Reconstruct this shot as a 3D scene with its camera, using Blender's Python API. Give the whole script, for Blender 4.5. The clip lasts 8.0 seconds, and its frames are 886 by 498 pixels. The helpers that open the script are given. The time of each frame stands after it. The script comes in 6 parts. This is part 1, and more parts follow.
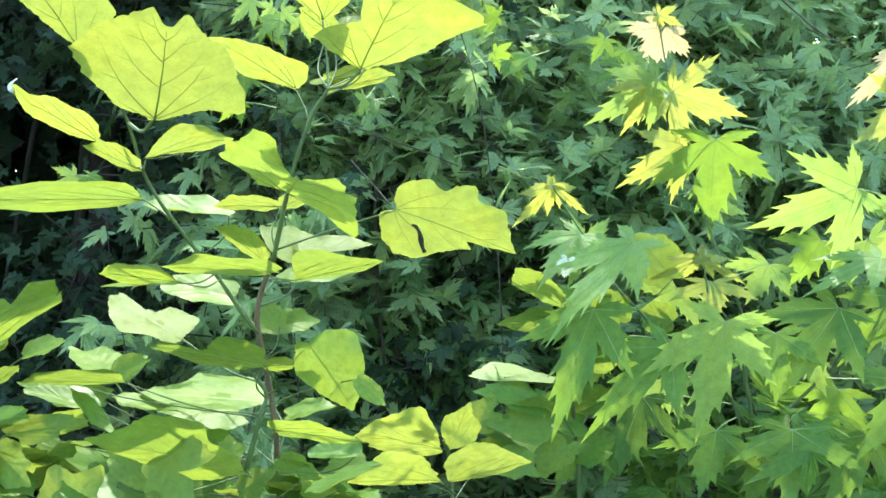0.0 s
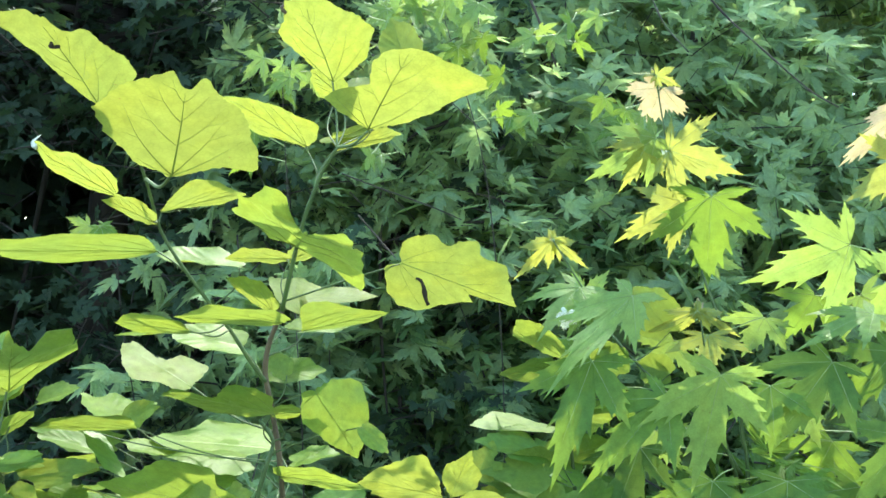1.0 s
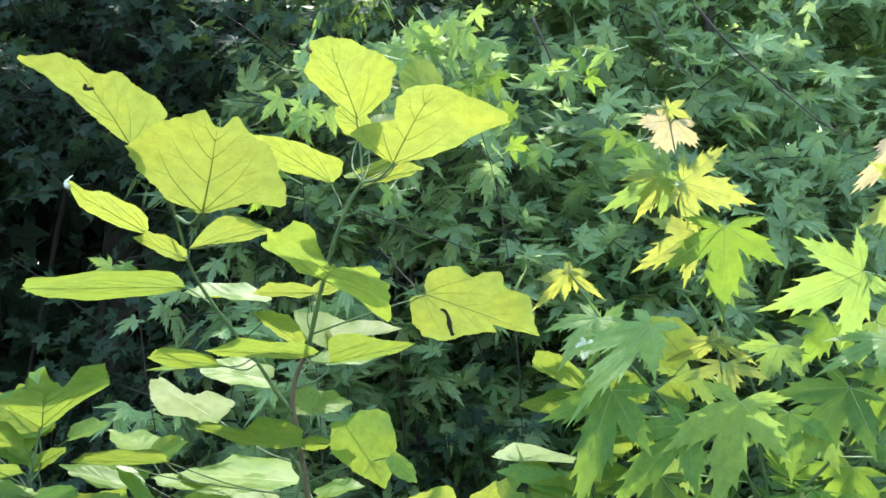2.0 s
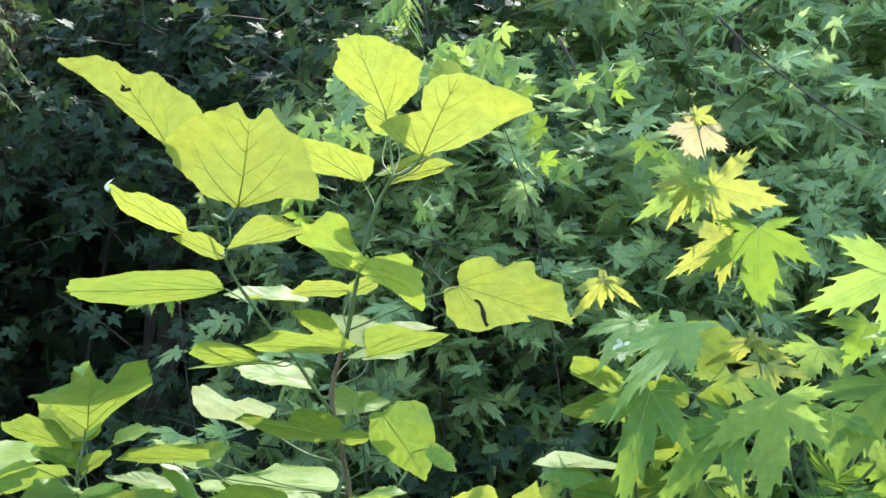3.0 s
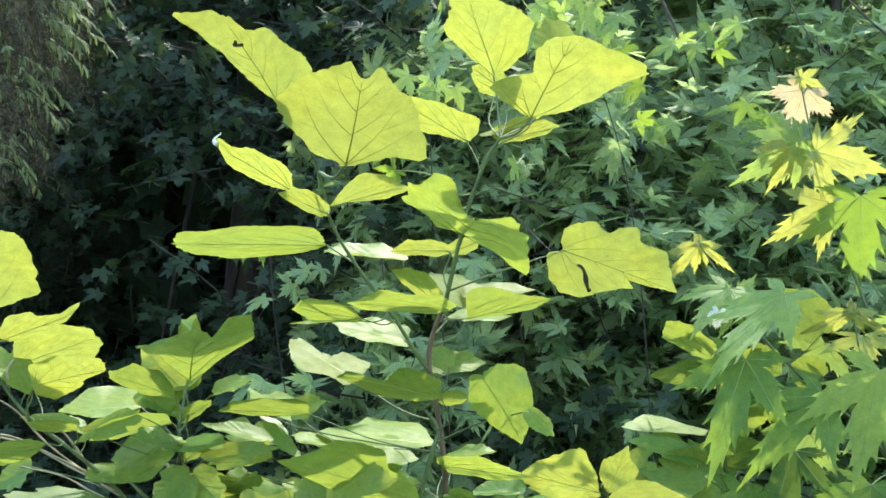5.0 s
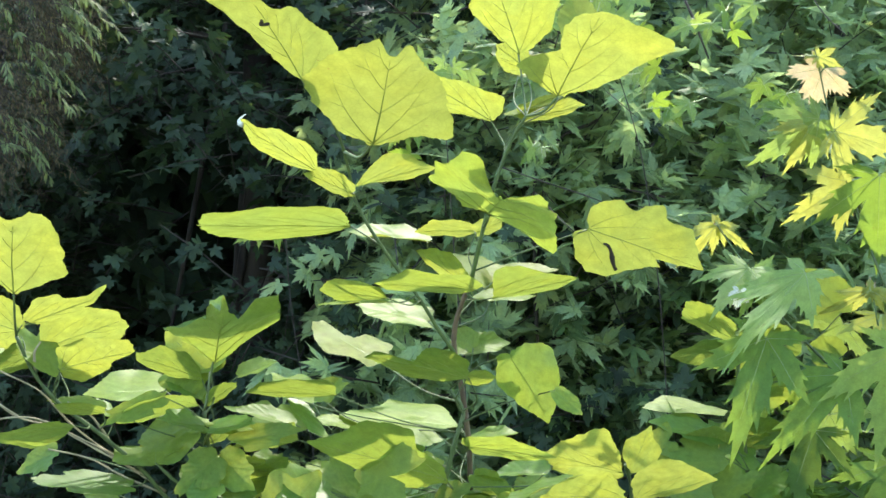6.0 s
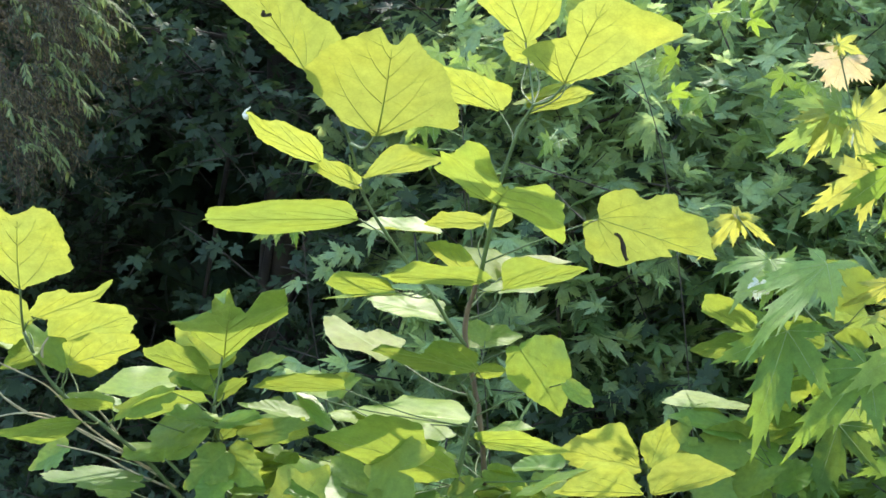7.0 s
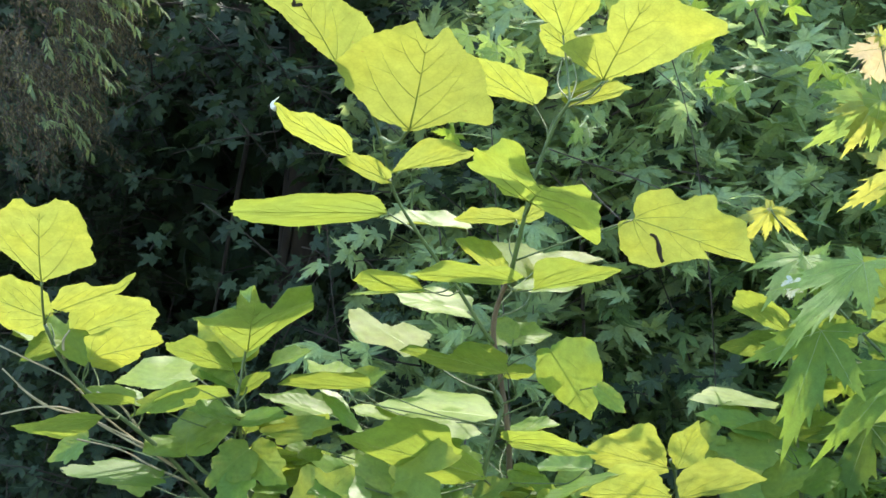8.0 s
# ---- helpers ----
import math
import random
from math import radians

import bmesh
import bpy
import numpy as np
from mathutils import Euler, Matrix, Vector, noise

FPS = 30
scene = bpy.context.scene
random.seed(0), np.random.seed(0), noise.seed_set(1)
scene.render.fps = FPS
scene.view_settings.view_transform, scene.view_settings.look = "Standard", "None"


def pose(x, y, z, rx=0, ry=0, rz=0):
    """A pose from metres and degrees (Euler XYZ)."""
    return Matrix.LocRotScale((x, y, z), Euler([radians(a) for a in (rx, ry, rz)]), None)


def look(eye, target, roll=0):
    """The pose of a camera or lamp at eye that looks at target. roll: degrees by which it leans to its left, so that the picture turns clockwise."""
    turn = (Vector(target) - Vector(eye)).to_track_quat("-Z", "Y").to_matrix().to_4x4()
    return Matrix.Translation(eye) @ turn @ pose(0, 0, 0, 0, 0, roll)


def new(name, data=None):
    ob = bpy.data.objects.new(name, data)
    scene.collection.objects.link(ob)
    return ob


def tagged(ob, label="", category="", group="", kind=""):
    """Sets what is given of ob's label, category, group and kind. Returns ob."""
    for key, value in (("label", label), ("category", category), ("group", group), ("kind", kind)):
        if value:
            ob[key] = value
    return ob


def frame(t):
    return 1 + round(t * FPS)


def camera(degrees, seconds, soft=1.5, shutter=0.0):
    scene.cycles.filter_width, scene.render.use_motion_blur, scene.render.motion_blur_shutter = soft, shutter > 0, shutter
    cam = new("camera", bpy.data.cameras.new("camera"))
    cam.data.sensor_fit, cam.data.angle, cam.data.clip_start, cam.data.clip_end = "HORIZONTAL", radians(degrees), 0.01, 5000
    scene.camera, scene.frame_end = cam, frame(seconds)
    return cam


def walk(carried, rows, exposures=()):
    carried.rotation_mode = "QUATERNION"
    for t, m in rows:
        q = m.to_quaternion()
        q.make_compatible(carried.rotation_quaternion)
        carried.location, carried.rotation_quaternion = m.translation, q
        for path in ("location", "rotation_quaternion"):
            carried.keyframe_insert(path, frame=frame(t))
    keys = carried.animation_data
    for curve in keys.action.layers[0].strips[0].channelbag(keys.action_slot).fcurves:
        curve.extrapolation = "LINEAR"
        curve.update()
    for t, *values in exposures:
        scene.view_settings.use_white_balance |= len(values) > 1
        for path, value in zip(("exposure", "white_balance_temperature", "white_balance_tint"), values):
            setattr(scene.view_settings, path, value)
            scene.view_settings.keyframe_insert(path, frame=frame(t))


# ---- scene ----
cam = camera(42.0, 8.0, soft=1.6)
PATH = [
    (0, pose(0.0025, 0.1159, 1.6772, 88.80, -0.65, 1.27)),
    (0.5, pose(-0.0170, 0.0762, 1.6766, 91.30, -1.24, 0.26)),
    (1, pose(0.0036, 0.0565, 1.6849, 91.19, -1.15, 1.42)),
    (1.5, pose(-0.0228, 0.0329, 1.6867, 91.94, -0.53, 1.34)),
    (2.8, pose(-0.0175, 0.0140, 1.5903, 95.68, 1.26, 3.29)),
    (3, pose(-0.0084, 0.0056, 1.5700, 96.22, 1.61, 3.92)),
    (3.5, pose(-0.0032, 0.0173, 1.5791, 95.71, 0.69, 5.31)),
    (4, pose(-0.0135, 0.0188, 1.6030, 94.58, -0.05, 6.46)),
    (4.5, pose(-0.0415, 0.0068, 1.6345, 93.17, -0.25, 6.99)),
    (4.7, pose(-0.0485, 0.0097, 1.6111, 93.64, -0.47, 7.09)),
    (6, pose(-0.1026, 0.0098, 1.5798, 93.09, 0.03, 6.98)),
    (6.5, pose(-0.0744, 0.0227, 1.5831, 92.88, 0.34, 8.15)),
    (7, pose(-0.0674, 0.0349, 1.5658, 93.21, 0.49, 8.75)),
    (7.5, pose(-0.0694, 0.0390, 1.5661, 92.87, 0.50, 8.87)),
    (8, pose(-0.0941, 0.0710, 1.6082, 91.64, -0.59, 9.47)),
]
walk(cam, PATH, [(0.0, 3.01, 6500, -3), (1.5, 2.74, 6450, 2), (4.0, 2.75, 6500, 8), (8.0, 2.69, 6800, 12)])

# ---- sky and sun ----
world = bpy.data.worlds.new("world")
scene.world = world
world.use_nodes = True
SUN_ELEVATION, SUN_AZIMUTH = 56, 12          # degrees; azimuth from +y towards +x
wn = world.node_tree
sky = wn.nodes.new("ShaderNodeTexSky")
sky.sky_type = "NISHITA"
sky.sun_disc = False
sky.sun_elevation, sky.sun_rotation = radians(SUN_ELEVATION), radians(SUN_AZIMUTH)
wn.links.new(sky.outputs[0], wn.nodes["Background"].inputs[0])
wn.nodes["Background"].inputs[1].default_value = 0.15
lamp = bpy.data.lights.new("sun", "SUN")
lamp.energy, lamp.angle, lamp.color = 1.48, radians(0.53), (1.0, 0.95, 0.86)
sun = new("sun", lamp)
_to = Vector((math.sin(radians(SUN_AZIMUTH)) * math.cos(radians(SUN_ELEVATION)),
              math.cos(radians(SUN_AZIMUTH)) * math.cos(radians(SUN_ELEVATION)), math.sin(radians(SUN_ELEVATION))))
sun.matrix_world = look(_to * 20, (0, 0, 0))

# ---- materials ----
def nodes_of(name):
    m = bpy.data.materials.new(name)
    m.use_nodes = True
    nt = m.node_tree
    nt.nodes.clear()
    return m, nt


def leaf_material(name, face, through_colour, share, rough=0.42, cell=55.0, vary=0.25, yellow=0.2, coat=0.3):
    """A thin leaf: a waxy face and light passing through, mottled, with a net of fine veins."""
    m, nt = nodes_of(name)
    N, link = nt.nodes.new, nt.links.new
    uv = N("ShaderNodeUVMap")
    uv.uv_map = "leaf"
    info = N("ShaderNodeObjectInfo")
    isl = N("ShaderNodeNewGeometry")
    rnd = N("ShaderNodeMath"); rnd.operation = "ADD"
    link(info.outputs["Random"], rnd.inputs[0]); link(isl.outputs["Random Per Island"], rnd.inputs[1])
    fr = N("ShaderNodeMath"); fr.operation = "FRACT"; link(rnd.outputs[0], fr.inputs[0])
    vor = N("ShaderNodeTexVoronoi"); vor.feature = "DISTANCE_TO_EDGE"; vor.inputs["Scale"].default_value = cell
    link(uv.outputs[0], vor.inputs["Vector"])
    net = N("ShaderNodeMapRange"); net.inputs[1].default_value, net.inputs[2].default_value = 0.0, 0.12
    net.inputs[3].default_value, net.inputs[4].default_value = 0.88, 1.0
    link(vor.outputs["Distance"], net.inputs[0])
    mott = N("ShaderNodeTexNoise"); mott.inputs["Scale"].default_value, mott.inputs["Detail"].default_value = 9.0, 5.0
    link(uv.outputs[0], mott.inputs["Vector"])
    patch = N("ShaderNodeMapRange"); patch.inputs[1].default_value, patch.inputs[2].default_value = 0.25, 0.75
    patch.inputs[3].default_value, patch.inputs[4].default_value = 0.82, 1.18
    link(mott.outputs[0], patch.inputs[0])
    own = N("ShaderNodeMapRange"); own.inputs[3].default_value, own.inputs[4].default_value = 1 - vary, 1 + vary
    link(fr.outputs[0], own.inputs[0])
    k1 = N("ShaderNodeMath"); k1.operation = "MULTIPLY"; link(net.outputs[0], k1.inputs[0]); link(patch.outputs[0], k1.inputs[1])
    k2 = N("ShaderNodeMath"); k2.operation = "MULTIPLY"; link(k1.outputs[0], k2.inputs[0]); link(own.outputs[0], k2.inputs[1])
    # broad patches that have turned yellower or stayed green
    wide = N("ShaderNodeTexNoise"); wide.inputs["Scale"].default_value, wide.inputs["Detail"].default_value = 2.2, 1.0
    link(uv.outputs[0], wide.inputs["Vector"])
    ageing = N("ShaderNodeMapRange"); ageing.inputs[1].default_value, ageing.inputs[2].default_value = 0.35, 0.65
    ageing.inputs[3].default_value, ageing.inputs[4].default_value = -0.25, 0.45
    ageing.clamp = True
    link(wide.outputs[0], ageing.inputs[0])
    # specks and scorched dots
    speck = N("ShaderNodeTexNoise"); speck.inputs["Scale"].default_value, speck.inputs["Detail"].default_value = 26.0, 2.0
    link(uv.outputs[0], speck.inputs["Vector"])
    dots = N("ShaderNodeMapRange"); dots.inputs[1].default_value, dots.inputs[2].default_value = 0.70, 0.76
    dots.inputs[3].default_value, dots.inputs[4].default_value = 0.0, 0.55
    link(speck.outputs[0], dots.inputs[0])

    def tone(colour, warm):
        mixc = N("ShaderNodeMix"); mixc.data_type = "RGBA"
        mixc.inputs[6].default_value, mixc.inputs[7].default_value = (*colour, 1), (*warm, 1)
        f = N("ShaderNodeMath"); f.operation = "MULTIPLY"; f.inputs[1].default_value = yellow
        link(fr.outputs[0], f.inputs[0])
        g = N("ShaderNodeMath"); g.operation = "ADD"; g.use_clamp = True
        link(f.outputs[0], g.inputs[0]); link(ageing.outputs[0], g.inputs[1]); link(g.outputs[0], mixc.inputs[0])
        mul = N("ShaderNodeVectorMath"); mul.operation = "SCALE"
        link(mixc.outputs[2], mul.inputs[0]); link(k2.outputs[0], mul.inputs["Scale"])
        brown = N("ShaderNodeMix"); brown.data_type = "RGBA"
        brown.inputs[7].default_value = (0.16, 0.10, 0.03, 1)
        link(dots.outputs[0], brown.inputs[0]); link(mul.outputs[0], brown.inputs[6])
        return brown.outputs[2]

    p = N("ShaderNodeBsdfPrincipled")
    p.inputs["Roughness"].default_value = rough
    p.inputs["Specular IOR Level"].default_value = coat
    warm_face = (face[0] * 1.3, face[1] * 1.1, face[2] * 0.75)
    warm_thru = (min(1, through_colour[0] * 1.15), through_colour[1] * 1.06, through_colour[2] * 0.75)
    link(tone(face, warm_face), p.inputs["Base Color"])
    tr = N("ShaderNodeBsdfTranslucent")
    link(tone(through_colour, warm_thru), tr.inputs[0])
    bump = N("ShaderNodeBump"); bump.inputs["Strength"].default_value, bump.inputs["Distance"].default_value = 0.35, 0.002
    hsum = N("ShaderNodeMath"); hsum.operation = "ADD"; link(net.outputs[0], hsum.inputs[0]); link(mott.outputs[0], hsum.inputs[1])
    link(hsum.outputs[0], bump.inputs["Height"])
    link(bump.outputs[0], p.inputs["Normal"])
    mix = N("ShaderNodeMixShader"); mix.inputs[0].default_value = share
    link(p.outputs[0], mix.inputs[1]); link(tr.outputs[0], mix.inputs[2])
    out = N("ShaderNodeOutputMaterial")
    link(mix.outputs[0], out.inputs[0])
    return m


def rough_material(name, dark, light, scale=40.0, rough=0.75, bump=0.4, stretch=(1, 1, 1)):
    m, nt = nodes_of(name)
    N, link = nt.nodes.new, nt.links.new
    co = N("ShaderNodeTexCoord")
    mp = N("ShaderNodeMapping"); mp.inputs["Scale"].default_value = stretch
    link(co.outputs["Object"], mp.inputs[0])
    a = N("ShaderNodeTexNoise"); a.inputs["Scale"].default_value, a.inputs["Detail"].default_value = scale, 8
    b = N("ShaderNodeTexNoise"); b.inputs["Scale"].default_value, b.inputs["Detail"].default_value = scale / 9, 3
    link(mp.outputs[0], a.inputs["Vector"]); link(mp.outputs[0], b.inputs["Vector"])
    s = N("ShaderNodeMath"); s.operation = "ADD"; link(a.outputs[0], s.inputs[0]); link(b.outputs[0], s.inputs[1])
    r = N("ShaderNodeMapRange"); r.inputs[1].default_value, r.inputs[2].default_value = 0.7, 1.3
    link(s.outputs[0], r.inputs[0])
    c = N("ShaderNodeMix"); c.data_type = "RGBA"
    c.inputs[6].default_value, c.inputs[7].default_value = (*dark, 1), (*light, 1)
    link(r.outputs[0], c.inputs[0])
    p = N("ShaderNodeBsdfPrincipled"); p.inputs["Roughness"].default_value = rough
    link(c.outputs[2], p.inputs["Base Color"])
    bp = N("ShaderNodeBump"); bp.inputs["Strength"].default_value, bp.inputs["Distance"].default_value = bump, 0.004
    link(a.outputs[0], bp.inputs["Height"]); link(bp.outputs[0], p.inputs["Normal"])
    out = N("ShaderNodeOutputMaterial"); link(p.outputs[0], out.inputs[0])
    return m


LEAF = leaf_material("broad_leaf", (0.125, 0.215, 0.038), (0.328, 0.374, 0.068), 0.42, rough=0.46, cell=26, vary=0.12, yellow=0.3, coat=0.18)
RIPE_LEAF = leaf_material("ripe_broad_leaf", (0.09, 0.19, 0.032), (0.27, 0.345, 0.058), 0.42, rough=0.42, cell=26, vary=0.15, yellow=0.3, coat=0.28)
TENDER_LEAF = leaf_material("tender_broad_leaf", (0.17, 0.225, 0.06), (0.46, 0.50, 0.11), 0.45, rough=0.5, cell=26, vary=0.12, yellow=0.4, coat=0.18)
MAPLE = leaf_material("maple_leaf", (0.085, 0.165, 0.038), (0.30, 0.45, 0.055), 0.46, rough=0.5, cell=30, vary=0.18, coat=0.16)
# lighter copy of the maple leaf, sun and sky sheen put into its colour
MAPLE_LIGHT = leaf_material("sunlit_tone_maple_leaf", (0.17, 0.28, 0.075), (0.36, 0.49, 0.10), 0.46, rough=0.5, cell=30, vary=0.15, coat=0.2)
YOUNG = leaf_material("young_maple_leaf", (0.19, 0.24, 0.06), (0.50, 0.52, 0.10), 0.52, rough=0.45, cell=30, vary=0.12)
PINK = leaf_material("pink_maple_leaf", (0.54, 0.44, 0.31), (0.54, 0.43, 0.21), 0.5, rough=0.5, cell=30, vary=0.1)
SILVER = leaf_material("silver_underside", (0.62, 0.66, 0.60), (0.5, 0.58, 0.42), 0.3, rough=0.6, cell=30, vary=0.05)
# leaf green darkened to make up for deep shade the crowns lack
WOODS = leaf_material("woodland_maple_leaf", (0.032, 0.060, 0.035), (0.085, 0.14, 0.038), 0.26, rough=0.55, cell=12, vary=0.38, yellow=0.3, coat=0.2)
# lower leaf green that stands in for the shade of the hollow
SHADE_MAPLE = leaf_material("shade_toned_maple_leaf", (0.085, 0.155, 0.064), (0.20, 0.31, 0.08), 0.35, rough=0.6, cell=12, vary=0.3, yellow=0.3, coat=0.15)
# leaf colour raised to imitate a veil of haze over the far crowns
FAR_MAPLE = leaf_material("haze_pale_maple_leaf", (0.24, 0.345, 0.18), (0.40, 0.55, 0.22), 0.50, rough=0.55, cell=12, vary=0.22, yellow=0.45, coat=0.14)
WILLOW = leaf_material("feathery_leaf", (0.12, 0.165, 0.075), (0.20, 0.28, 0.08), 0.35, rough=0.6, cell=8, vary=0.35, yellow=0.4, coat=0.15)
SEEDS = leaf_material("brown_seed_cluster", (0.085, 0.078, 0.048), (0.10, 0.10, 0.05), 0.2, rough=0.8, cell=8, vary=0.5, yellow=0.5, coat=0.1)
RIB = rough_material("leaf_rib", (0.14, 0.20, 0.026), (0.23, 0.31, 0.045), 60, 0.5, 0.1)
PALE_RIB = rough_material("pale_rib", (0.22, 0.30, 0.09), (0.36, 0.42, 0.16), 60, 0.5, 0.1)
GREEN_STEM = rough_material("green_stem", (0.036, 0.062, 0.016), (0.095, 0.14, 0.036), 50, 0.6, 0.3, (1, 1, 0.3))
BROWN_STEM = rough_material("brown_stem", (0.05, 0.036, 0.018), (0.14, 0.098, 0.055), 60, 0.8, 0.7, (1, 1, 0.25))
BARK = rough_material("bark", (0.018, 0.014, 0.010), (0.065, 0.052, 0.038), 30, 0.9, 0.9, (1, 1, 0.2))
TWIG = rough_material("dry_twig", (0.20, 0.17, 0.09), (0.38, 0.34, 0.20), 70, 0.75, 0.5)
PALE_TIP = rough_material("bleached_leaf_tip", (0.42, 0.44, 0.34), (0.66, 0.66, 0.55), 90, 0.8, 0.5)
SCRAP = rough_material("withered_leaf", (0.006, 0.005, 0.003), (0.035, 0.026, 0.012), 90, 0.85, 0.8)
SOIL = rough_material("forest_floor", (0.012, 0.013, 0.006), (0.04, 0.045, 0.02), 14, 0.95, 0.9)


# ---- makers ----
def thing(name, label, category, place=(0, 0, 0), group=""):
    ob = new(name)
    ob.location = place
    ob.empty_display_size = 0.1
    return tagged(ob, label, category, group)


def mesh_of(name, verts, faces, material, uv=None, smooth=True):
    me = bpy.data.meshes.new(name)
    me.from_pydata([tuple(v) for v in verts], [], faces)
    me.materials.append(material)
    if uv is not None:
        layer = me.uv_layers.new(name="leaf")
        idx = np.zeros(len(me.loops), dtype=np.int32)
        me.loops.foreach_get("vertex_index", idx)
        layer.data.foreach_set("uv", np.asarray(uv, dtype=np.float32)[idx].ravel())
    if smooth:
        me.polygons.foreach_set("use_smooth", [True] * len(me.polygons))
    me.update()
    return me


def part(name, me, parent, label=""):
    ob = new(name, me)
    ob.parent = parent
    if label:
        ob["label"] = label
    return ob


def smooth_line(points, steps=5):
    """A rounded line through the points."""
    q = [Vector(p) for p in points]
    if len(q) < 3:
        return q
    ext = [q[0] * 2 - q[1]] + q + [q[-1] * 2 - q[-2]]
    line = []
    for i in range(1, len(ext) - 2):
        a, b, c, d = ext[i - 1:i + 3]
        for s in range(steps):
            t = s / steps
            line.append(0.5 * ((2 * b) + (c - a) * t + (2 * a - 5 * b + 4 * c - d) * t * t + (3 * b - a - 3 * c + d) * t ** 3))
    line.append(q[-1])
    return line


def tube_data(line, r0, r1, sides=7, verts=None, faces=None, knobs=0.0):
    """Rings along a line, tapering, closed at both ends."""
    verts = [] if verts is None else verts
    faces = [] if faces is None else faces
    start, n = len(verts), len(line)
    up = Vector((0.3, 0.2, 1)).normalized()
    for i, p in enumerate(line):
        d = (line[min(i + 1, n - 1)] - line[max(i - 1, 0)]).normalized()
        u = d.cross(up)
        u = u.normalized() if u.length > 1e-4 else d.orthogonal().normalized()
        v = d.cross(u)
        r = r0 + (r1 - r0) * i / max(1, n - 1)
        r *= 1 + knobs * noise.noise(p * 60)
        for s in range(sides):
            a = 2 * math.pi * s / sides
            verts.append(p + (u * math.cos(a) + v * math.sin(a)) * r)
    for i in range(n - 1):
        for s in range(sides):
            a, b = start + i * sides + s, start + i * sides + (s + 1) % sides
            faces.append((a, b, b + sides, a + sides))
    faces.append(tuple(range(start + sides - 1, start - 1, -1)))
    faces.append(tuple(range(start + (n - 1) * sides, start + n * sides)))
    return verts, faces


STEM_LINES = {}


def stem(plant, points, r0, r1, material=None):
    line = smooth_line(points, 6)
    STEM_LINES.setdefault(plant.name, []).append((line, r0, r1))
    verts, faces = tube_data(line, r0, r1, 9, knobs=0.25)
    woody = material or (BROWN_STEM if r0 > 0.008 else GREEN_STEM)
    return part("stem", mesh_of("stem", verts, faces, woody), plant)


def twig(plant, points, r0, r1, material):
    verts, faces = tube_data(smooth_line(points, 6), r0, r1, 6, knobs=0.5)
    return part("twig", mesh_of("twig", verts, faces, material), plant)


def stalk(plant, leaf, base, axis, thick, material, drop=0.06, far=0.3):
    """The leaf stalk, from the leaf's foot to the nearest fitting place on the plant's stems."""
    best, spot = 1e9, None
    for line, _, _ in STEM_LINES.get(plant.name, []):
        for p in line:
            cost = (p - base).length + 0.7 * abs((base.z - p.z) - drop)
            if cost < best:
                best, spot = cost, p
    if spot is None:
        return
    gap = (spot - base).length
    if gap > far:
        spot, gap = base - axis * 0.05 - Vector((0, 0, 0.015)), 0.05
    bend = spot.lerp(base, 0.6) - axis * min(0.12 * gap, 0.02) - Vector((0, 0, 0.06 * gap))
    line = smooth_line([spot, bend, base], 7)
    verts, faces = tube_data(line, thick * 1.25, thick, 6)
    inv = leaf.matrix_basis.inverted()
    part("petiole", mesh_of("petiole", [inv @ v for v in verts], faces, material), leaf)


def place_leaf(plant, me, base, turn):
    ob = new("leaf", me)
    ob.parent = plant
    ob.matrix_basis = pose(*base, *turn)
    return ob


BROAD = ((0, .62), (9, .555), (22, .52), (45, .515), (70, .51), (92, .505), (115, .50), (140, .49), (158, .475), (170, .42), (180, .36))


